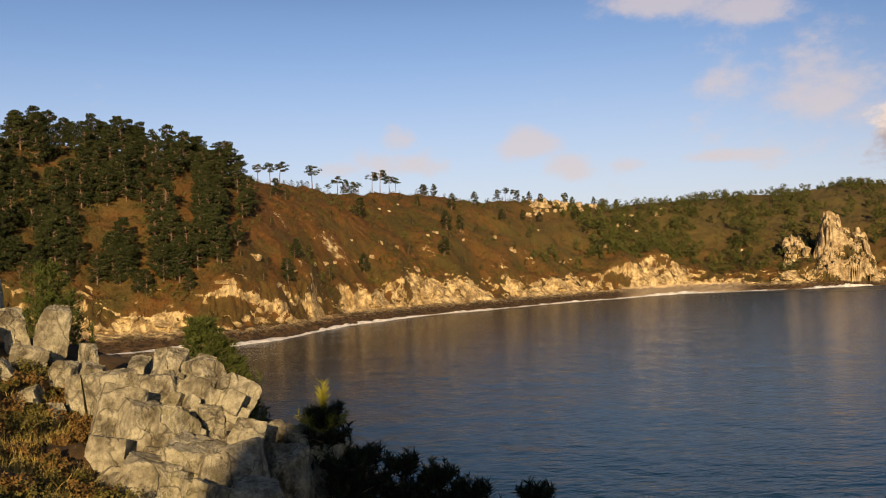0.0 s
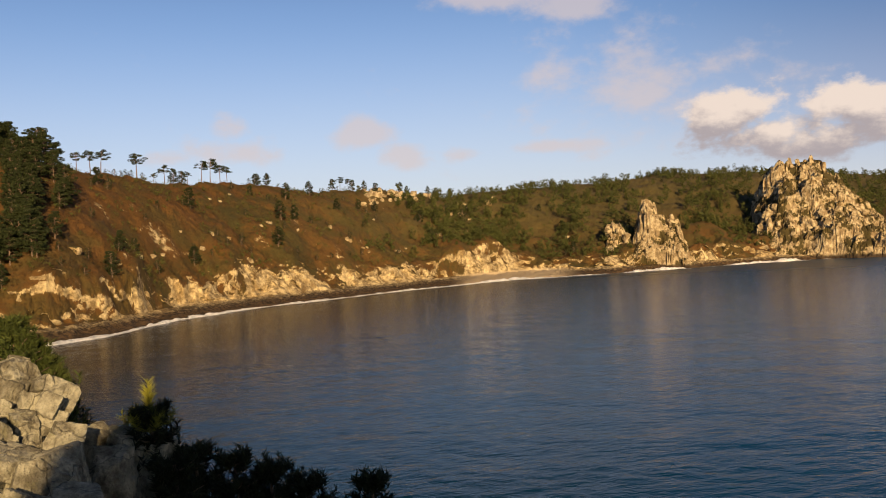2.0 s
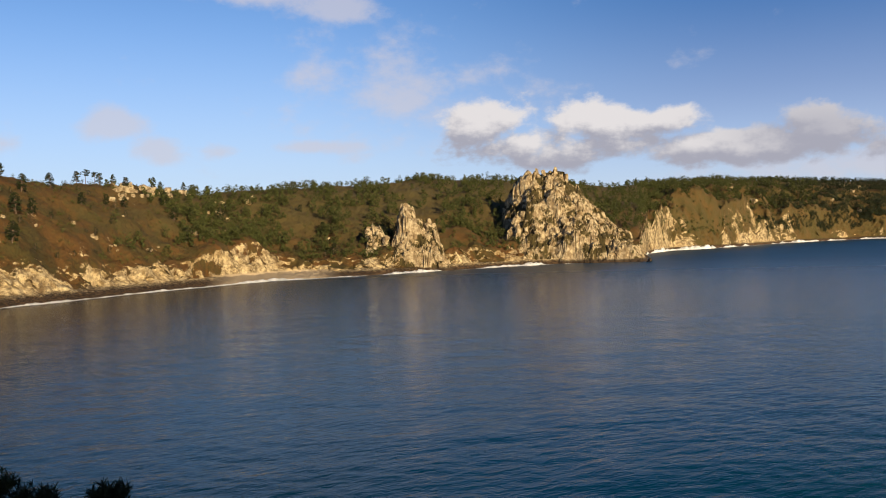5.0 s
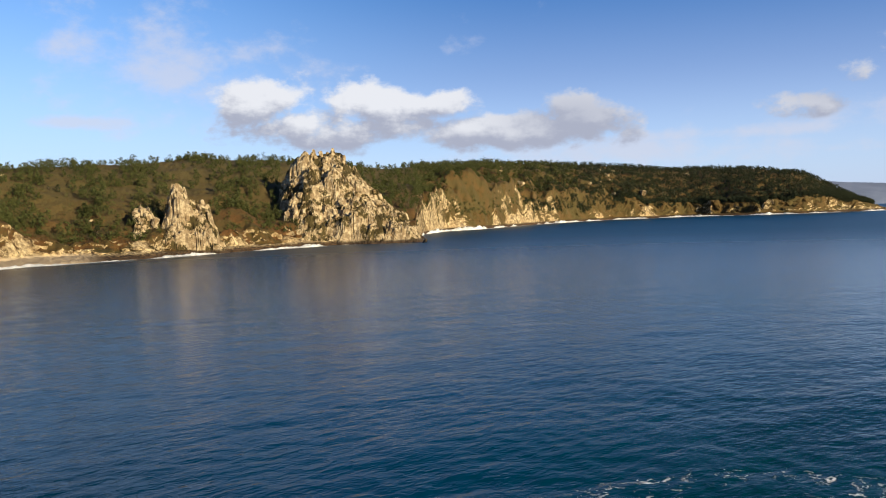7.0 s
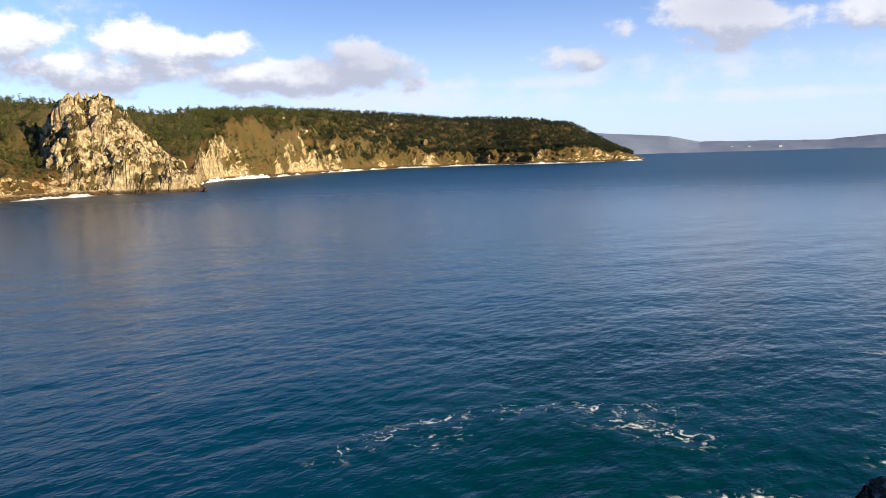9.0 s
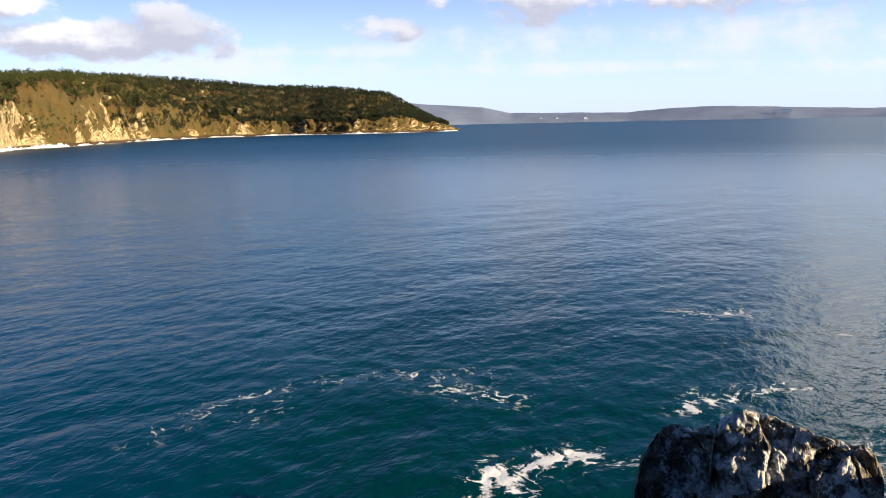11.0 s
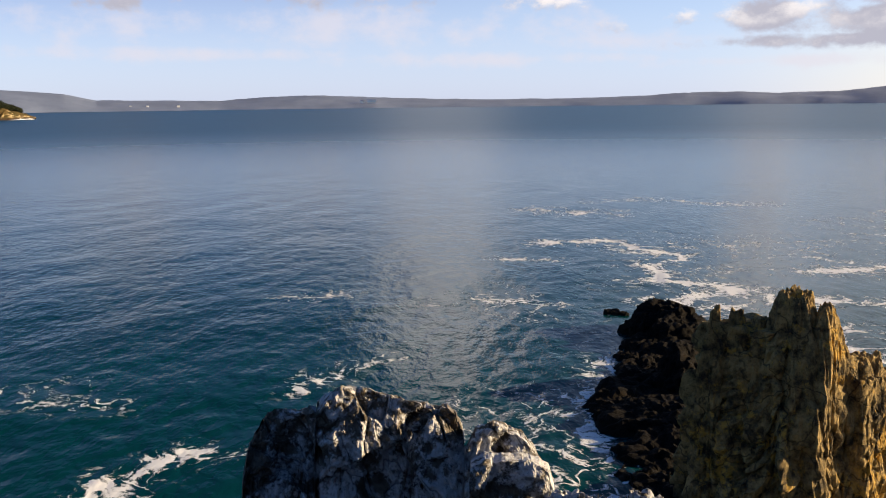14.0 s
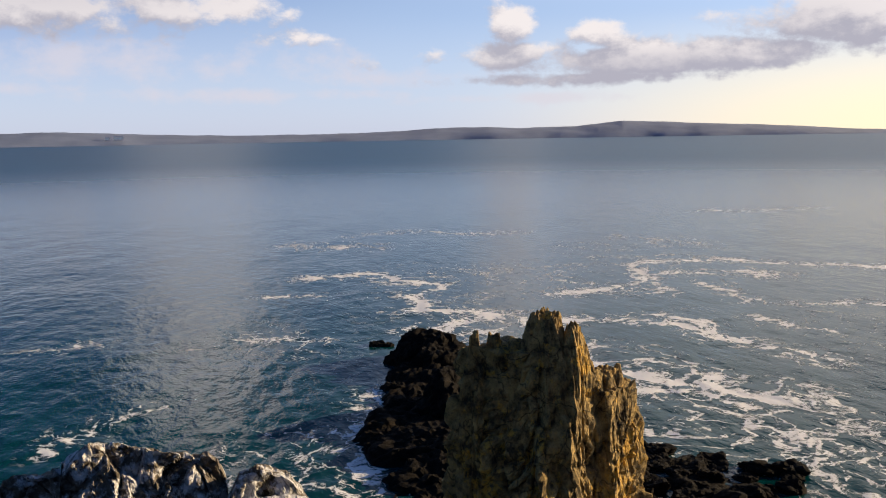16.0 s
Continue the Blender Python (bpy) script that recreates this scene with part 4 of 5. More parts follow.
def build_ledge_rock():
    """The lichened rock below the camera on the seaward side."""
    rng = np.random.default_rng(5)
    crest = [(-82.5, -27), (-82.75, -20.5), (-83.0, -18.6), (-84.0, -18.0), (-84.7, -17.6), (-86.0, -17.8), (-87.4, -18.3), (-88.8, -18.7), (-89.9, -18.85), (-91.5, -19.0), (-92.1, -19.6), (-92.6, -20.8), (-92.9, -27)]
    shoulder = [(-77.6, -27), (-78.0, -23), (-78.5, -21.0), (-79.4, -19.6), (-80.2, -18.8), (-82.7, -18.85), (-83.4, -19.1), (-84.0, -27)]
    knob = [(-92.3, -27), (-92.6, -21.8), (-93.4, -20.5), (-94.5, -20.1), (-95.6, -20.4), (-96.5, -20.8), (-97.3, -21.7), (-98.0, -22.9), (-98.4, -24), (-98.7, -27)]
    slab = [(-92.7, -28), (-93.0, -22.8), (-94.0, -22.3), (-97.0, -22.2), (-98.2, -22.8), (-98.6, -24), (-98.9, -28)]
    out = [ledge_wall(rng, crest, 12.4, 1.0), ledge_wall(rng, shoulder, 12.9, 0.9), ledge_wall(rng, knob, 12.1, 0.9), ledge_wall(rng, slab, 11.3, 0.35)]
    rock_mass("ledge_rock", "lichen-blotched grey rock ledge over the sea", out, ["crest", "shoulder", "knob", "slab"], M_LEDGE, "rock ledge")
    for az, el, r, w, h in ((-99.6, -24.0, 10.5, 0.24, 0.9), (-101.4, -24.8, 10.3, 0.22, 0.8), (-104.0, -23.7, 10.4, 0.36, 1.0), (-106.5, -24.4, 10.3, 0.26, 0.9), (-108.6, -24.6, 10.2, 0.28, 0.9), (-110.4, -24.8, 10.2, 0.24, 0.8), (-112.2, -25.0, 10.1, 0.30, 0.8), (-114.2, -25.4, 10.0, 0.26, 0.8)):
        v, f = block(rng, (w, 0.45, h), 5, 14, 0.06, 0.2, fissure=0.05, grain2=0.03)
        c = spot(az, el, r)
        rock_thing("ledge_boulder", "low lichened rock on the headland's edge", [(v + (c[0], c[1], c[2] - v[:, 2].max()), f)], M_LEDGE, group="rocks on the headland's edge")


def build_stack():
    rng = np.random.default_rng(23)

    def pile(rows, fissure, level=6, grain2=0.12, square=3.6, taper=0.22):
        out = []
        for az, el, r, w, dpt in rows:
            c = spot(az, el, r)
            h = c[2] / 2 + 2.0
            v, f = block(rng, (w, dpt, h), level, 20, 0.07, 0.16, turn=(rng.uniform(-0.06, 0.06), rng.uniform(-0.08, 0.08), radians(az) - 0.5 + rng.uniform(-0.14, 0.14)), fissure=fissure, grain2=grain2, boxy=square)
            # towers narrow towards the top
            t = (v[:, 2] - v[:, 2].min()) / (v[:, 2].max() - v[:, 2].min())
            v[:, :2] *= (1.0 + taper * 0.4 - taper * t ** 1.6)[:, None]
            out.append((v + (c[0], c[1], c[2] - v[:, 2].max()), f))
        return out

    def massif(levels, rows=120, around=190):
        """A fluted tower of rock: at each height the bearings of its shaded edge, its arete and its sunlit edge, and their distances."""
        zs = np.linspace(levels[0][0], levels[-1][0], rows)
        at = lambda k: np.interp(zs, [q[0] for q in levels], [q[k] for q in levels])
        corners = []
        for ka, kr in ((1, 2), (3, 4), (5, 6), (7, 8)):
            x, y = polar(at(ka), at(kr))
            corners.append(np.stack([x, y], 1))
        t = np.linspace(0, 4, around, endpoint=False)
        ring = np.zeros((rows, around, 3))
        for i in range(4):
            own = (t >= i) & (t < i + 1)
            k = (t[own] - i)[None, :, None]
            ring[:, own, :2] = corners[i][:, None] * (1 - k) + corners[(i + 1) % 4][:, None] * k
        ring[:, :, 2] = zs[:, None]
        # rounded corners, then flutes, joints and hollows cut into the faces
        for _ in range(5):
            ring[:, :, :2] = 0.5 * ring[:, :, :2] + 0.25 * (np.roll(ring[:, :, :2], 1, 1) + np.roll(ring[:, :, :2], -1, 1))
        v = ring.reshape(-1, 3)
        mid = ring[:, :, :2].mean(1, keepdims=True)
        out = (ring[:, :, :2] - mid).reshape(-1, 2)
        out /= np.linalg.norm(out, axis=1)[:, None]
        warp = v + 0.5 * np.stack([fbm(v, 2.2, 2, 0.5, k) for k in (3, 4, 5)], 1)
        flute = warp * (1, 1, 0.16)
        f1, f2, ident = cells(flute, 1.5, 17)
        g1, g2, jd = cells(warp * (1, 1, 0.55), 1.0, 19)
        d = 0.9 * (ident - 0.5) - 0.42 * np.clip(1 - (f2 - f1) / 0.2, 0, 1) + 0.34 * (jd - 0.5) - 0.22 * np.clip(1 - (g2 - g1) / 0.14, 0, 1)
        d += 0.9 * fbm(v * (1, 1, 0.4), 4.5, 3, 0.55, 27) + 0.12 * fbm(v, 0.5, 3, 0.6, 29)
        v = v.copy()
        v[:, :2] += out * (1.3 * d)[:, None]
        v[:, 2] += 0.3 * fbm(v, 1.3, 2, 0.5, 37)
        top = len(v)
        v = np.vstack([v, [[*v[-around:, :2].mean(0), zs[-1] + 0.2]]])
        ids = np.arange(around)
        lid = np.stack([(rows - 1) * around + ids, (rows - 1) * around + (ids + 1) % around, np.full(around, top)], 1)
        quads = grid_faces(rows, around, True)
        return v, np.vstack([quads[:, (0, 1, 2)], quads[:, (0, 2, 3)], lid])

    # height, then bearing and distance of the shaded edge, the arete, the sunlit edge and the back
    body = massif([(-3, -106.8, 53, -112.0, 46.4, -123.6, 55.5, -115.5, 61), (0, -107.0, 53, -112.2, 46.8, -122.4, 55.0, -115, 60), (2.7, -107.3, 53, -112.5, 47.3, -120.8, 54.6, -114.8, 59), (4.6, -107.5, 53, -112.9, 47.9, -119.2, 54.0, -114.2, 58), (6.5, -107.7, 52.8, -113.2, 48.5, -117.7, 53.4, -113.4, 57), (9, -108.0, 52.6, -113.4, 49.2, -116.5, 53.0, -112.8, 56), (11.4, -108.3, 52.4, -113.6, 49.8, -115.9, 52.6, -112.2, 55), (12.3, -108.7, 52.2, -113.4, 50.2, -115.5, 52.4, -112.0, 54.5)])
    towers = [(-113.5, -11.25, 51.7, 2.9, 2.9), (-114.9, -11.9, 51.8, 2.0, 2.8), (-108.9, -12.6, 51.9, 1.1, 1.4), (-110.3, -12.7, 51.9, 1.3, 1.6), (-111.7, -13.1, 51.8, 1.4, 2.0), (-112.4, -12.4, 51.8, 1.1, 1.8)]
    fins = [(-117.4, -14.7, 53.4, 1.5, 2.6), (-118.0, -15.6, 53.6, 1.2, 2.4)]
    rock_mass("sea_stack", "tall ochre-lit rock stack standing in the sea", [body] + pile(towers, 0.22, square=3.2, taper=0.95, grain2=0.09) + pile(fins, 0.14, square=4.0, taper=0.30, grain2=0.07),
              ["rock_face"] + ["pinnacle"] * 6 + ["fin"] * 2, M_STACK, "sea stack")
    ridge = [(-105.8, -12.55, 97, 3.6, 4.0), (-104.3, -13.2, 96, 2.4, 3.0), (-106.9, -13.5, 93, 3.4, 5.0), (-105.4, -14.6, 90, 4.4, 6.0), (-105.0, -16.2, 83, 4.4, 6.0), (-105.4, -17.0, 77, 5.6, 6.0),
             (-104.4, -18.2, 72, 5.2, 5.0), (-103.0, -18.9, 70, 3.6, 3.4), (-106.0, -18.8, 68, 5.6, 5.0), (-107.6, -15.0, 78, 3.0, 5.0), (-106.6, -20.6, 63, 4.8, 5.0), (-105.8, -22.4, 59, 3.6, 4.0), (-107.0, -23.2, 55.5, 4.4, 3.6), (-106.4, -24.2, 52.5, 3.0, 2.4)]
    rock_mass("reef_ridge", "black wet rock ridge awash beside the stack", pile(ridge, 0.25, 5, square=3.0), ["crest"] * 3 + ["ridge_block"] * 11, M_BLACK, "sea rock")
    rock_thing("reef_rock", "small black rock awash off the ridge", pile([(-102.3, -13.2, 104, 1.7, 1.4), (-103.0, -13.3, 104, 1.2, 1.4)], 0.1, 4), M_BLACK, "sea rock")
    rock_thing("reef_rock", "small black rock awash beside the ridge", pile([(-103.0, -15.8, 85.5, 1.6, 1.3), (-103.7, -15.9, 85, 1.2, 1.2)], 0.1, 4), M_BLACK, "sea rock")
    # the flat reef between the stack and the open water, cut by pools
    A, R = np.meshgrid(np.arange(-116.5, -130.5, -0.12), np.arange(54.0, 73.0, 0.3), indexing="ij")
    x, y = polar(A.ravel(), R.ravel())
    p = np.stack([x, y, x * 0], 1)
    rim = np.clip((-A.ravel() - 116.5) / 0.8, 0, 1) * np.clip((130.0 + A.ravel()) / 4.0, 0, 1) * np.clip((R.ravel() - 54.5) / 2, 0, 1) * np.clip((71.0 - 0.25 * (-A.ravel() - 117) - R.ravel()) / 3.0, 0, 1)
    z = -0.9 + 1.05 * rim + 0.55 * fbm(p, 2.6, 4, 0.55, 101) + 0.12 * fbm(p, 0.5, 2, 0.5, 103)
    reef = new("reef_flat", mesh_of("reef_flat", np.stack([x, y, np.maximum(z, -1.2)], 1), grid_faces(A.shape[0], A.shape[1]), M_BLACK))
    tagged(reef, "flat black tidal reef cut by shallow pools", "sea rock")
    for i in range(60):
        az = -rng.uniform(117.0, 129.0)
        r = rng.uniform(57.5, 71.0) - 0.25 * (-az - 117)
        x, y = polar(az, r)
        w = rng.uniform(0.5, 1.7)
        v, f = block(rng, (w, w * rng.uniform(0.6, 1.2), rng.uniform(0.3, 0.7)), 4, 16, 0.12, 0.22, grain2=0.10, boxy=4.0)
        rock_thing("tidal_rock", "low black tidal rock with pools around it", [(v + (x, y, rng.uniform(-0.1, 0.25)), f)], M_BLACK, "sea rock", "tidal rocks of the flat reef")


build_shoulder_rocks()
build_ledge_rock()
build_stack()


# ---- plants ----
def leaf_cloud(rng, centres, radii, count, size, flat=0.6):
    """Many small leaf triangles scattered in clumps: verts and faces."""
    k = rng.integers(0, len(centres), count)
    d = rng.normal(size=(count, 3))
    d /= np.linalg.norm(d, axis=1)[:, None]
    rad = rng.uniform(0.35, 1.0, count) ** 0.5
    c = centres[k] + d * radii[k] * rad[:, None]
    a = rng.normal(size=(count, 3)) * (1, 1, flat)
    a /= np.linalg.norm(a, axis=1)[:, None]
    b = np.cross(a, rng.normal(size=(count, 3)))
    b /= np.linalg.norm(b, axis=1)[:, None]
    s = size * rng.uniform(0.6, 1.4, count)[:, None]
    v = np.stack([c + a * s, c - a * s * 0.6 + b * s * 0.8, c - a * s * 0.6 - b * s * 0.8], 1).reshape(-1, 3)
    return v, np.arange(count * 3).reshape(-1, 3)


def tube(points, radii, sides=6):
    points, rows = np.asarray(points, float), []
    for i, (q, rad) in enumerate(zip(points, radii)):
        t = points[min(i + 1, len(points) - 1)] - points[max(i - 1, 0)]
        t /= np.linalg.norm(t) + 1e-9
        u = np.cross(t, (0.3, 1, 0.1))
        u /= np.linalg.norm(u) + 1e-9
        w = np.cross(t, u)
        ang = np.linspace(0, 2 * np.pi, sides, endpoint=False)
        rows.append(q + rad * (np.cos(ang)[:, None] * u + np.sin(ang)[:, None] * w))
    return np.vstack(rows), grid_faces(len(points), sides, True)


def pine(rng, height, spread, bare, clumps, leaves, flat, label):
    """A pine: bent trunk with limbs, and a crown of needle clumps from bare * height up."""
    root = new("pine_tree")
    bend = rng.uniform(-0.08, 0.08, 2) * height
    ts = np.linspace(0, 1, 7)
    line = np.stack([bend[0] * ts ** 2, bend[1] * ts ** 2, ts * height * 0.93], 1)
    wood = [tube(line, 0.022 * height * (1 - 0.8 * ts) + 0.02, 6)]
    centres, radii = [], []
    for i in range(clumps):
        t = bare + (1 - bare) * (i + rng.uniform(0, 1)) / clumps
        shape = math.sin(min(1, (1 - t) / (1 - bare) * 0.9 + 0.16) * 1.9) if flat < 0.7 else min(1.0, 0.35 + 1.3 * (1 - t) / (1 - bare))
        a, out = rng.uniform(0, 6.28), spread * shape * rng.uniform(0.35, 1.0)
        base = np.array([bend[0] * t * t, bend[1] * t * t, t * height * 0.9])
        tip = base + (math.cos(a) * out, math.sin(a) * out, height * rng.uniform(0.0, 0.07))
        wood.append(tube([base, (base + tip) / 2 + (0, 0, 0.02 * height), tip], [0.008 * height, 0.006 * height, 0.003 * height], 4))
        centres.append(tip)
        s = spread * rng.uniform(0.17, 0.33)
        radii.append((s, s, s * flat))
    v, f = joined(wood)
    part("trunk", mesh_of("pine_trunk", v, f, M_BARK, True), root)
    v, f = leaf_cloud(rng, np.array(centres), np.array(radii), leaves, height * 0.017)
    part("crown", mesh_of("pine_crown", v, f, M_PINE), root)
    return tagged(root, label, "tree", "pines on the bay's slope")


def coast_spot(az, s):
    i = int(np.argmin(np.abs(C_AZ - az)))
    first = C_S.shape[1] - 74
    last = C_S.shape[1] - 12
    low = C_S[i, first]
    # s runs from the cliff's edge (0) to the crest (1); below 0 it steps down over the edge
    j = float(np.interp(low + (1 - low) * s, C_S[i, first:last], np.arange(first, last))) if s >= 0 else first + 24 * max(s, -1.0)
    a, k = int(j), j - int(j)
    b = min(a + 1, last)
    return Vector([float(t[i, a] * (1 - k) + t[i, b] * k) for t in (C_X, C_Y, C_Z)]) - Vector((0, 0, 0.3))


def build_slope_trees():
    rng = np.random.default_rng(3)
    tall = [pine(rng, 12.5, 4.4, 0.60, 20, 1700, 0.42, "tall bare-stemmed pine with a flat dark crown") for _ in range(3)]
    full = [pine(rng, 12.0, 3.6, 0.12, 62, 4200, 0.55, "dense dark green pine on the heath slope") for _ in range(4)]
    young = [pine(rng, 5.5, 2.2, 0.08, 22, 1300, 0.7, "young bushy green pine on the heath slope") for _ in range(3)]
    used = set()

    def plant(kinds, az, s, k=1.0):
        src = kinds[int(rng.integers(len(kinds)))]
        k *= rng.uniform(0.85, 1.15)
        m = Matrix.Translation(coast_spot(az, s)) @ Matrix.Rotation(rng.uniform(0, 6.28), 4, "Z")
        if src.name in used:
            ob = copy_thing(src, m)
        else:
            used.add(src.name)
            ob = src
            ob.matrix_basis = m
        ob.scale = (k, k, k * rng.uniform(0.92, 1.08))

    # single pines along the crest
    for az, k in ((11.6, 0.75), (10.9, 0.9), (10.3, 1.0), (8.2, 1.15), (7.3, 0.6), (6.6, 0.9), (5.3, 0.7), (4.4, 1.0), (3.9, 1.1), (3.3, 1.0), (2.9, 0.85), (20.2, 1.2), (14.2, 1.2), (13.6, 1.1), (18.9, 1.1), (-4.2, 0.9), (-4.7, 0.8)):
        plant(tall, az, 0.985, k)
    for az in (9.5, 8.9, 7.9, 6.1, 5.6, 1.2, 0.4, -1.0, -2.9, -3.4, -3.1, -3.7, -4.0, -4.9, -5.4, -5.7, -6.0, -8.0, -8.4, -9.8, -10.2, -10.6, -11.2, 9.2, 8.6, 6.3, 5.9, 1.5, 1.0):
        plant(full + young, az, 0.98, 0.7)
    # wood on the left of the slope
    stands = []
    for _ in range(900):
        az = rng.uniform(12.2, 30)
        s = rng.uniform(-0.35, 1.0)
        if any(abs(az - a) * 0.8 + abs(s - b) * 7 < 0.50 for a, b in stands):
            continue
        gap = value_noise(np.array([[az * 0.75, s * 4.5, 3.0]]), 5)[0]
        if (az < 14.0 and s < 0.3) or gap < 0.02:
            continue
        stands.append((az, s))
        plant(full, az, s, rng.uniform(0.85, 1.4))
    for _ in range(26):
        plant(full + young, rng.uniform(9, 29), rng.uniform(-0.7, 0.1), 0.85)
    for az in np.arange(12.6, 28, 0.5):
        plant(full, az + rng.uniform(-0.2, 0.2), 0.97, rng.uniform(0.9, 1.35))
    # scattered young pines on the open heath
    for _ in range(105):
        az = rng.uniform(-20, 12)
        plant(young if rng.random() < 0.75 else full, az, rng.uniform(-0.2, 0.85), rng.uniform(0.6, 1.0))
    for ob in tall + full + young:
        if ob.name not in used:
            for c in list(ob.children):
                bpy.data.objects.remove(c)
            bpy.data.objects.remove(ob)


def build_far_woods():
    """Woods that cover the upper slopes further round the bay, and low heath shrubs: past counting."""
    rng = np.random.default_rng(9)
    first, last = C_S.shape[1] - 92, C_S.shape[1] - 8

    def scatter(count, az_lo, az_hi, s_lo, s_hi, height, leaves, keep, fleck, slim=0.2, tall=0.0):
        """Bushes, or with tall > 0 trees whose crowns narrow towards the top."""
        az = rng.uniform(az_lo, az_hi, count)
        i = np.searchsorted(-C_AZ, -az).clip(0, len(C_AZ) - 1)
        j = rng.integers(first, last, count)
        s = C_S[i, j]
        ok = (s >= s_lo) & (s <= s_hi) & keep(az, s) & (C_Z[i, j] > np.where(az < -46, 6.0, 9.0))
        i, j = i[ok], j[ok]
        n, k = len(i), 9
        h = height * rng.uniform(0.6, 1.25, n)
        u = (np.arange(k) + rng.uniform(0, 1, (n, k))) / k
        wide = slim * h[:, None] * (1.15 - tall * u) * rng.uniform(0.35, 1.0, (n, k))
        turn = rng.uniform(0, 6.28, (n, k))
        c = np.stack([C_X[i, j][:, None] + np.cos(turn) * wide, C_Y[i, j][:, None] + np.sin(turn) * wide, C_Z[i, j][:, None] + h[:, None] * (0.18 + 0.74 * u)], 2).reshape(-1, 3)
        rad = np.repeat(h * slim, k)[:, None] * (0.62, 0.62, 0.42) * rng.uniform(0.7, 1.2, (n * k, 1))
        return leaf_cloud(rng, c, rad, n * leaves, height * fleck)

    thick = lambda az, s: fbm(np.stack([az * 1.3, s * 7, s * 0], 1), 2.2, 3, 0.5, 3)
    wooded = lambda az, s: rng.random(len(az)) < np.clip(0.42 + 0.85 * thick(az, s) + np.interp(-az, [5, 9, 14, 22, 40], [-0.62, -0.45, 0.0, 0.18, 0.34]), 0.02, 1.0)
    on_crest = lambda az, s: rng.random(len(az)) < np.clip((-az - 8) / 6, 0, 1)
    open_scrub = lambda az, s: fbm(np.stack([az * 1.3, s * 9, s * 0], 1), 2.0, 3, 0.5, 13) > -0.1
    v, f = joined([scatter(4300, -46.5, -5, 0.10, 0.94, 9.0, 150, wooded, 0.055, 0.30, 0.6),
                   scatter(3000, -46.5, -8, 0.90, 1.0, 5.6, 100, on_crest, 0.07, 0.40, 0.3),
                   scatter(1500, -38, -11, 0.0, 0.3, 4.2, 60, wooded, 0.09, 0.30),
                   scatter(2600, -49, -38.5, 0.12, 0.97, 8.0, 90, lambda az, s: rng.random(len(az)) < 0.85, 0.07, 0.34, 0.5),
                   scatter(3600, -54, -38.5, 0.0, 0.5, 4.6, 60, lambda az, s: rng.random(len(az)) < 0.35 + 2.0 * s, 0.09, 0.34)])
    tagged(new("far_wood", mesh_of("far_wood", v, f, M_WOOD)), "dark green pine woods over the far slopes", "woods", kind="stuff")
    # the darker leaves here stand in for shade over the headland
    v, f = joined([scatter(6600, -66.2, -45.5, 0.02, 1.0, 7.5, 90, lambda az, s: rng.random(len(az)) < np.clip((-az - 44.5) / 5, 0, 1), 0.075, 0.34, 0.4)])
    tagged(new("headland_wood", mesh_of("headland_wood", v, f, M_SHADED_WOOD)), "dense wood on the long headland, shade put into its leaves", "woods", kind="stuff")
    v, f = scatter(2300, -22, 29, 0.0, 1.0, 2.6, 34, open_scrub, 0.10, 0.38)
    tagged(new("gorse_scrub", mesh_of("gorse_scrub", v, f, M_WOOD)), "dark green gorse scrub dotted over the heath", "shrubs", kind="stuff")
    everywhere = lambda az, s: np.ones(len(az), bool)
    v, f = scatter(7000, -24, 29, 0.0, 1.0, 1.5, 18, everywhere, 0.10, 0.42)
    tagged(new("heath_shrub", mesh_of("heath_shrub", v, f, M_SHRUB)), "rust-brown bracken and low heath shrubs", "shrubs", kind="stuff")


def needle_tufts(rng, tips, ways, length, count, width=0.011):
    """Bottle-brush shoots: thin needles round each shoot."""
    n = len(tips) * count
    k = np.repeat(np.arange(len(tips)), count)
    along_t = rng.uniform(-0.9, 0.25, n)[:, None] * length[k][:, None]
    d = rng.normal(size=(n, 3))
    d -= (d * ways[k]).sum(1)[:, None] * ways[k]
    d /= np.linalg.norm(d, axis=1)[:, None]
    d = d * 0.8 + ways[k] * 0.75
    L = (length[k] * rng.uniform(0.5, 0.8, n))[:, None]
    c = tips[k] + ways[k] * along_t
    w = np.cross(d, rng.normal(size=(n, 3)))
    w = w / np.linalg.norm(w, axis=1)[:, None] * width
    v = np.stack([c - w, c + w, c + d * L], 1).reshape(-1, 3)
    return v, np.arange(n * 3).reshape(-1, 3)


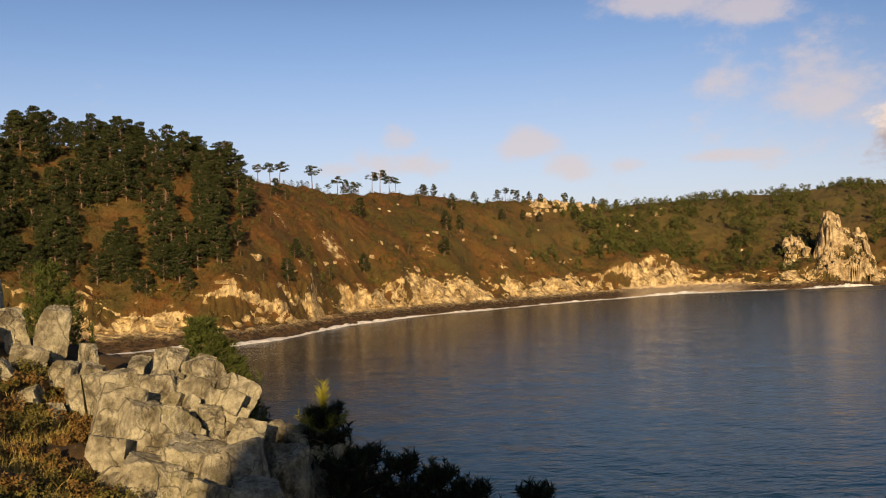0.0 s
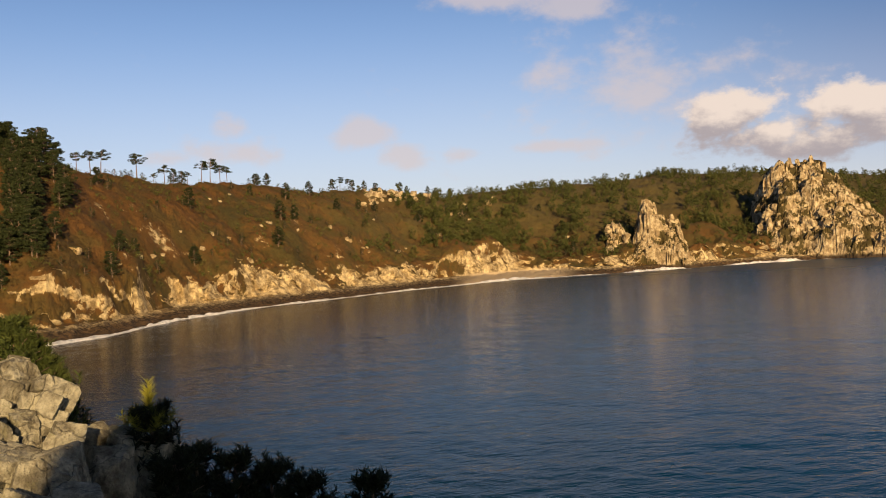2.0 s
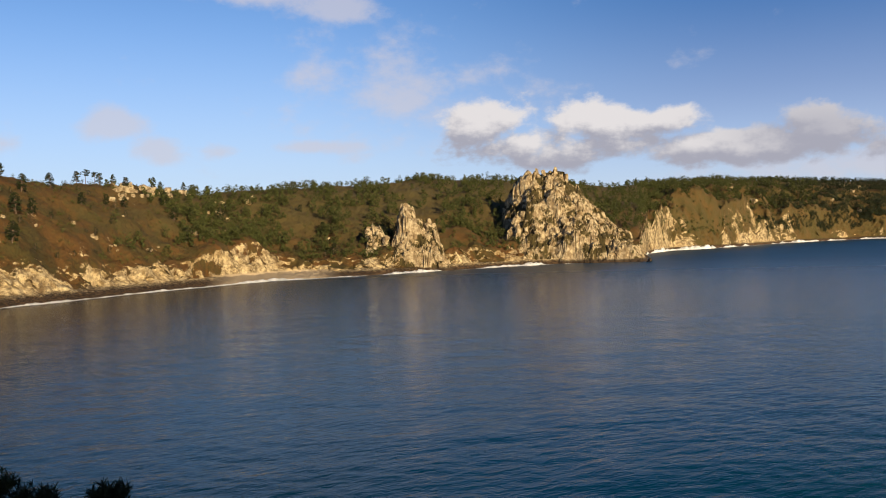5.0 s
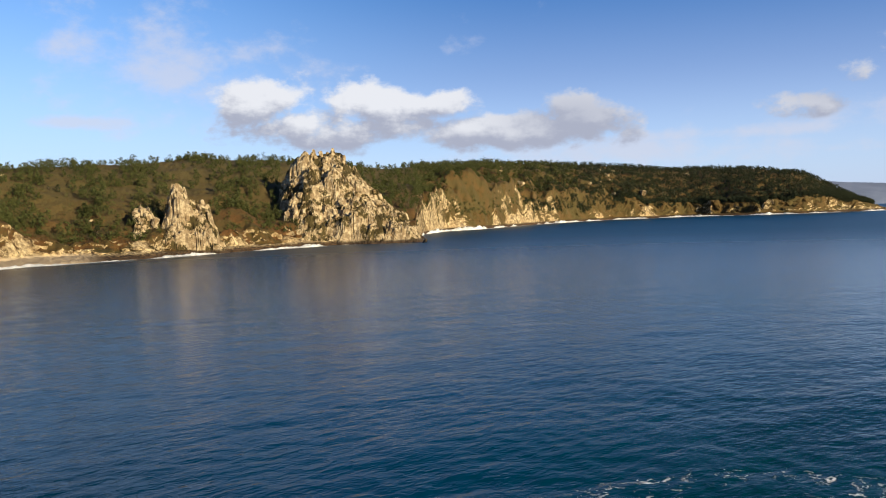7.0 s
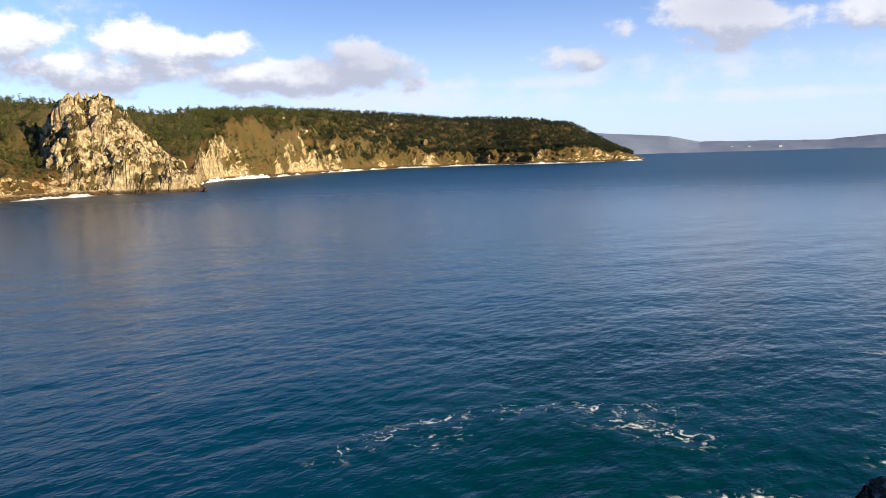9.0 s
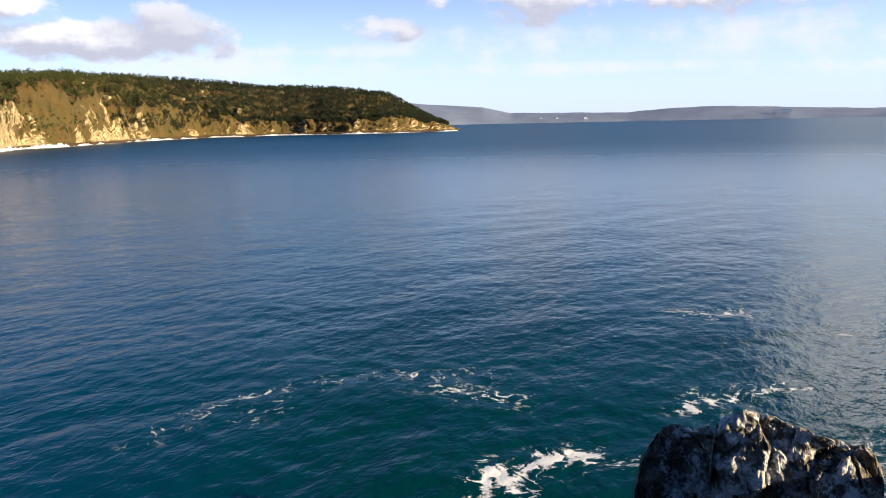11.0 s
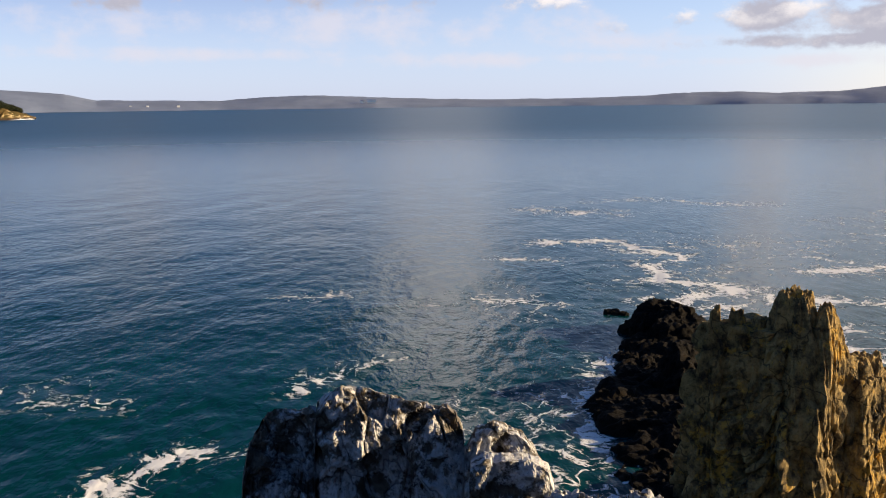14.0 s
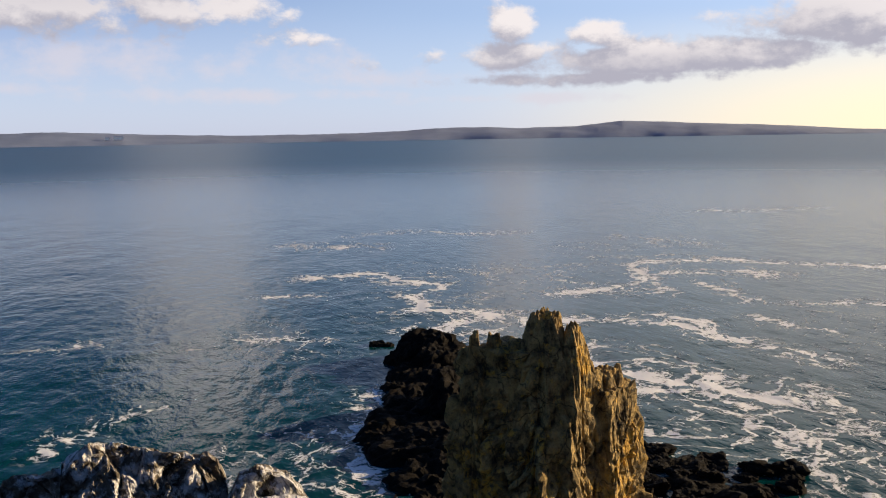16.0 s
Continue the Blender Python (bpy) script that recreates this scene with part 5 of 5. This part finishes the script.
def near_pine(seed, top, height, spread, label, shoot=False, whorls=9, needles=None):
    """A bushy coastal pine seen close: trunk, branches, needle shoots; its top at the place given."""
    rng = np.random.default_rng(seed)
    root = new("coastal_pine")
    ts = np.linspace(0, 1, 8)
    wood = [tube(np.stack([0.1 * np.sin(ts * 3), 0.08 * np.cos(ts * 2), ts * height], 1), 0.075 * (1 - 0.85 * ts) + 0.008, 7)]
    tips, ways, lens = [], [], []
    for w in range(whorls):
        t = 0.22 + 0.76 * w / (whorls - 1)
        n = 7
        for b in range(n):
            a = 6.283 * (b + rng.uniform(-0.3, 0.3)) / n + w
            out = spread * (1.08 - t) ** 0.8 * rng.uniform(0.7, 1.1) + 0.12
            base = np.array([0.1 * math.sin(t * 3), 0.08 * math.cos(t * 2), t * height])
            tip = base + (math.cos(a) * out, math.sin(a) * out, out * rng.uniform(0.25, 0.55))
            wood.append(tube([base, base * 0.45 + tip * 0.55 - (0, 0, 0.05 * out), tip], [0.02, 0.014, 0.006], 4))
            for q in range(9):
                u = rng.uniform(0.35, 1.0) if q else 1.0
                side = rng.normal(size=3) * 0.20 * out * (1.15 - u * 0.4)
                tips.append(base + (tip - base) * u + side)
                d = np.array([math.cos(a) * 0.45, math.sin(a) * 0.45, 0.95]) + rng.normal(size=3) * 0.25
                ways.append(d / np.linalg.norm(d)), lens.append(rng.uniform(0.13, 0.22))
    trunk = part("trunk", mesh_of("coastal_pine_trunk", *wood[0], M_BARK, True), root)
    for v, f in wood[1:]:
        part("branch", mesh_of("coastal_pine_branch", v, f, M_BARK, True), trunk)
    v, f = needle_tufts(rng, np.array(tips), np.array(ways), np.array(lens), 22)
    part("crown", mesh_of("coastal_pine_crown", v, f, needles or M_SHADED_NEEDLE), root)
    if shoot:
        tp, wy, ln = [], [], []
        for i in range(10):
            tp.append((0.01, 0, height + 0.06 * i - 0.16)), wy.append((0, 0, 1.0)), ln.append(0.24)
        for a in np.arange(0, 6.28, 1.05):
            for u in (0.12, 0.2, 0.28, 0.36):
                tp.append((math.cos(a) * u, math.sin(a) * u, height - 0.24 + u * 0.5)), wy.append((math.cos(a) * 0.4, math.sin(a) * 0.4, 0.82)), ln.append(0.2)
        v, f = needle_tufts(rng, np.array(tp), np.array(wy), np.array(ln), 46, 0.006)
        part("shoot", mesh_of("pine_shoot", v, f, M_SHOOT), root, "fresh yellow-green leading shoot")
    root.location = Vector(top) - Vector((0, 0, height))
    return tagged(root, label, "tree", "pines below the headland")


def build_near_pines():
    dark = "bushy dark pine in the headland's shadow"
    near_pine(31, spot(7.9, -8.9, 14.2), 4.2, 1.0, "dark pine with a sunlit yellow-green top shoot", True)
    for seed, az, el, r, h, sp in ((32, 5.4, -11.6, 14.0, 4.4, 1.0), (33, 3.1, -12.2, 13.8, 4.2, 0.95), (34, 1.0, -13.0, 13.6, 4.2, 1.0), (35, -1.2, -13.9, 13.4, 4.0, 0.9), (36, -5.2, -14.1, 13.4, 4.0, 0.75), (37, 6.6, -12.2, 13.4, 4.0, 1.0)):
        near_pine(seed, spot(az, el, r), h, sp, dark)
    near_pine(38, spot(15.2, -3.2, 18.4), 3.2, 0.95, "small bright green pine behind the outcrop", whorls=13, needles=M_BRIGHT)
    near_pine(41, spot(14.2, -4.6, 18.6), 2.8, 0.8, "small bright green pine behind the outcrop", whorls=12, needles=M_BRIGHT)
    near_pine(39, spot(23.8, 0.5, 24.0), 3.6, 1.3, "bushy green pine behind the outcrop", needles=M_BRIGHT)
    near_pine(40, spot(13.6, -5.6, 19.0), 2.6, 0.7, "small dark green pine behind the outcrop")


def build_scrub():
    """Grass, gorse and bracken between the blocks of the outcrop."""
    rng = np.random.default_rng(17)

    def blades(name, label, count, az_lo, az_hi, r_lo, r_hi, length, mat, width):
        az, r = rng.uniform(az_lo, az_hi, count), rng.uniform(r_lo, r_hi, count)
        x, y = polar(az, r)
        clump = fbm(np.stack([x, y, x * 0], 1), 0.8, 2, 0.5, 5)
        ok = clump > 0.02
        x, y = x[ok], y[ok]
        b = np.stack([x, y, headland_z(x, y) - 0.05], 1)
        n = len(b)
        d = rng.normal(size=(n, 3)) * (0.35, 0.35, 0.2) + (0, 0, 1)
        L = length * rng.uniform(0.5, 1.3, n)[:, None]
        w = np.cross(d, rng.normal(size=(n, 3)))
        w = w / np.linalg.norm(w, axis=1)[:, None] * width
        mid = b + d * L * 0.6
        tip = b + d * L + rng.normal(size=(n, 3)) * 0.25 * L
        v = np.stack([b - w, b + w, mid + w * 0.7, mid - w * 0.7, tip], 1).reshape(-1, 3)
        i = np.arange(n)[:, None] * 5
        f = np.vstack([i + (0, 1, 2), i + (0, 2, 3), i + (3, 2, 4)])
        tagged(new(name, mesh_of(name, v, f, mat)), label, "grass", kind="stuff")

    blades("dry_grass", "dry straw-coloured grass tufts between rocks", 42000, 10.5, 32, 9.6, 17.5, 0.16, M_STRAW, 0.006)

    x, y = polar(np.repeat([-101.2, -101.6, -104.0], 60) + rng.normal(0, 0.5, 180), 10.5 + rng.normal(0, 0.06, 180))
    b = np.stack([x, y, np.full(180, EYE_Z - 10.5 * math.tan(radians(25.4)))], 1)
    d = rng.normal(size=(180, 3)) * (0.4, 0.4, 0.2) + (0, 0, 1)
    w = np.cross(d, rng.normal(size=(180, 3)))
    w = w / np.linalg.norm(w, axis=1)[:, None] * 0.005
    v = np.stack([b - w, b + w, b + d * rng.uniform(0.1, 0.26, 180)[:, None]], 1).reshape(-1, 3)
    tagged(new("grass_tuft", mesh_of("grass_tuft", v, np.arange(540).reshape(-1, 3), M_STRAW)), "dry grass tuft on the rock ledge", "grass", kind="stuff")

    def bushes(name, label, count, az_lo, az_hi, r_lo, r_hi, size, leaves, leaf, mat, seed):
        out = []
        for _ in range(count):
            az, r = rng.uniform(az_lo, az_hi), rng.uniform(r_lo, r_hi)
            x, y = polar(az, r)
            z = float(headland_z(np.array([x]), np.array([y]))[0])
            h = size * rng.uniform(0.5, 1.2)
            c = np.array([x, y, z]) + np.stack([rng.normal(0, h * 0.5, 7), rng.normal(0, h * 0.5, 7), h * rng.uniform(0.05, 0.75, 7)], 1)
            out.append(leaf_cloud(rng, c, np.full((7, 3), h * 0.42), leaves, leaf))
        v, f = joined(out)
        tagged(new(name, mesh_of(name, v, f, mat)), label, "shrubs", kind="stuff")

    bushes("gorse", "low green gorse bushes round the outcrop", 110, 16, 32, 9.6, 17.5, 0.28, 620, 0.021, M_GORSE, 1)
    bushes("bracken", "rust-brown dead bracken round the outcrop", 95, 14, 32, 9.8, 17, 0.24, 520, 0.023, M_BRACKEN, 2)


build_slope_trees()
build_far_woods()
build_near_pines()
build_scrub()


# ---- surf along the bay, outcrops on the slope, houses far off ----
def build_surf():
    """Breaking white water along the foot of the cliffs: a low uneven mound."""
    m, n = material("surf_foam")
    p = place_of(n)
    f = n.noise(p, 0.25, 6, 0.7)
    finish(n, n.mix(n.step(f, 0.35, 0.6), (0.42, 0.46, 0.48), (0.82, 0.82, 0.80)), 0.8, f, 0.4, 0.8)
    az = np.arange(29, -66.9, -0.06)
    t = np.linspace(0, 1, 8)
    A, T = np.meshgrid(az, t, indexing="ij")
    a = A.ravel()
    x0, y0 = polar(az, station(B_SHORE, az))
    p0 = np.stack([x0, y0, az * 0], 1)
    wide = np.interp(-az, [-30, -12, 0, 20, 36, 38.6, 45, 67], [4, 5, 6, 7, 9, 12, 16, 18]) * (1 + 0.5 * fbm(p0, 30, 3, 0.5, 3))
    high = np.interp(-az, [-30, -12, 0, 20, 28, 36, 38.2, 39, 45, 52, 60, 67], [0.6, 0.7, 0.7, 1.0, 2.0, 2.8, 7.0, 3.4, 3.6, 1.5, 2.2, 2.4])
    high = high * np.clip(0.45 + 1.3 * fbm(p0, 38, 3, 0.6, 7), 0.0, 1.6)
    inn = 4 + 3 * fbm(p0, 20, 2, 0.5, 9)
    R = (station(B_SHORE, az) + inn)[:, None] - (wide[:, None] + 4) * T
    x, y = polar(a, R.ravel())
    q = np.stack([x, y, x * 0], 1)
    z = (high[:, None] * np.sin(np.pi * T) ** 0.7).ravel() * (0.75 + 0.5 * fbm(q, 3.0, 3, 0.6, 5)) - 0.06
    tagged(new("surf", mesh_of("surf", np.stack([x, y, z], 1), grid_faces(len(az), 8), m, True)), "white surf breaking along the rocky shore", "surf", kind="stuff")


def build_slope_outcrops():
    rng = np.random.default_rng(41)
    rows = [(8.4, 0.10, 2.6), (7.6, 0.10, 2.4), (7.0, 0.09, 2.0), (9.0, 0.12, 1.6), (12.0, 0.02, 3.4), (3.0, 0.06, 1.8), (4.6, 0.03, 2.0), (3.4, 0.62, 1.5), (2.8, 0.7, 1.6), (4.0, 0.66, 1.3)]
    rows = [(az, s, 0.62 * w) for az, s, w in rows]
    for _ in range(56):
        rows.append((rng.uniform(-10.6, -5.6), rng.uniform(0.62, 0.97), rng.uniform(1.2, 2.8)))
    for _ in range(14):
        rows.append((rng.uniform(-15.0, -9.0), rng.uniform(0.40, 0.70), rng.uniform(1.2, 2.4)))
    for _ in range(16):
        rows.append((rng.uniform(-20, 8), rng.uniform(0.0, 0.45) ** 1.3, rng.uniform(0.8, 2.2)))
    for _ in range(12):
        rows.append((rng.uniform(16, 21.5), rng.uniform(0.72, 0.9), rng.uniform(1.2, 2.4)))
    for _ in range(20):
        rows.append((-rng.uniform(40, 56), rng.uniform(0.05, 0.7), rng.uniform(2.5, 6.0)))
    for az, s, w in rows:
        c = coast_spot(az, s)
        v, f = block(rng, (w * 1.3, w * 0.9, w * rng.uniform(0.6, 1.0)), 4, 10, 0.08, 0.25, grain2=0.25, boxy=5.0)
        rock_thing("outcrop_rock", "pale weathered rock showing through the heath", [(v + np.array(c[:]) + (0, 0, 0.3 * w), f)], M_CRAG_BLOCK, group="rocks on the heath slope")


def build_houses():
    """A few white buildings on the far shore."""
    for az, w, h, up in ((-86.9, 36, 9, 7), (-86.3, 20, 5, 7), (-73.2, 10, 5, 0), (-72.2, 10, 5, 0), (-75.0, 12, 5, 0)):
        r = float(np.interp(-az, [58, 72, 100, 140], [3500, 3700, 3900, 4150])) + 100
        x, y = polar(az, r)
        root = new("far_house")
        bm = bmesh.new()
        bmesh.ops.create_cube(bm, size=1.0)
        for v in bm.verts:
            v.co = Vector((v.co.x * w, v.co.y * 12, (v.co.z + 0.5) * (h + 3) - 3))
        me = bpy.data.meshes.new("house_wall")
        bm.to_mesh(me), bm.free()
        me.materials.append(M_WHITE)
        part("wall", me, root)
        rv = np.array([(-w / 2 - 1, -7, h), (w / 2 + 1, -7, h), (w / 2 + 1, 7, h), (-w / 2 - 1, 7, h), (-w / 2 - 1, 0, h + 4), (w / 2 + 1, 0, h + 4)])
        rf = np.array([(0, 1, 5), (0, 5, 4), (2, 3, 4), (2, 4, 5), (1, 2, 5), (3, 0, 4)])
        # the roof shares the far shore's haze-tinted colour
        part("roof", mesh_of("house_roof", rv, rf, M_HAZED_LAND), root, "grey slate roof")
        tall = EYE_Z + (r + 400) * math.tan(radians(float(np.interp(-az, -np.array(F_AZ, float), F_EL))))
        root.location = (x, y, tall * 0.38 + up)
        root.rotation_euler = (0, 0, radians(az))
        tagged(root, "white building on the far shore", "house", "houses on the far shore")


build_surf()
build_slope_outcrops()
build_houses()
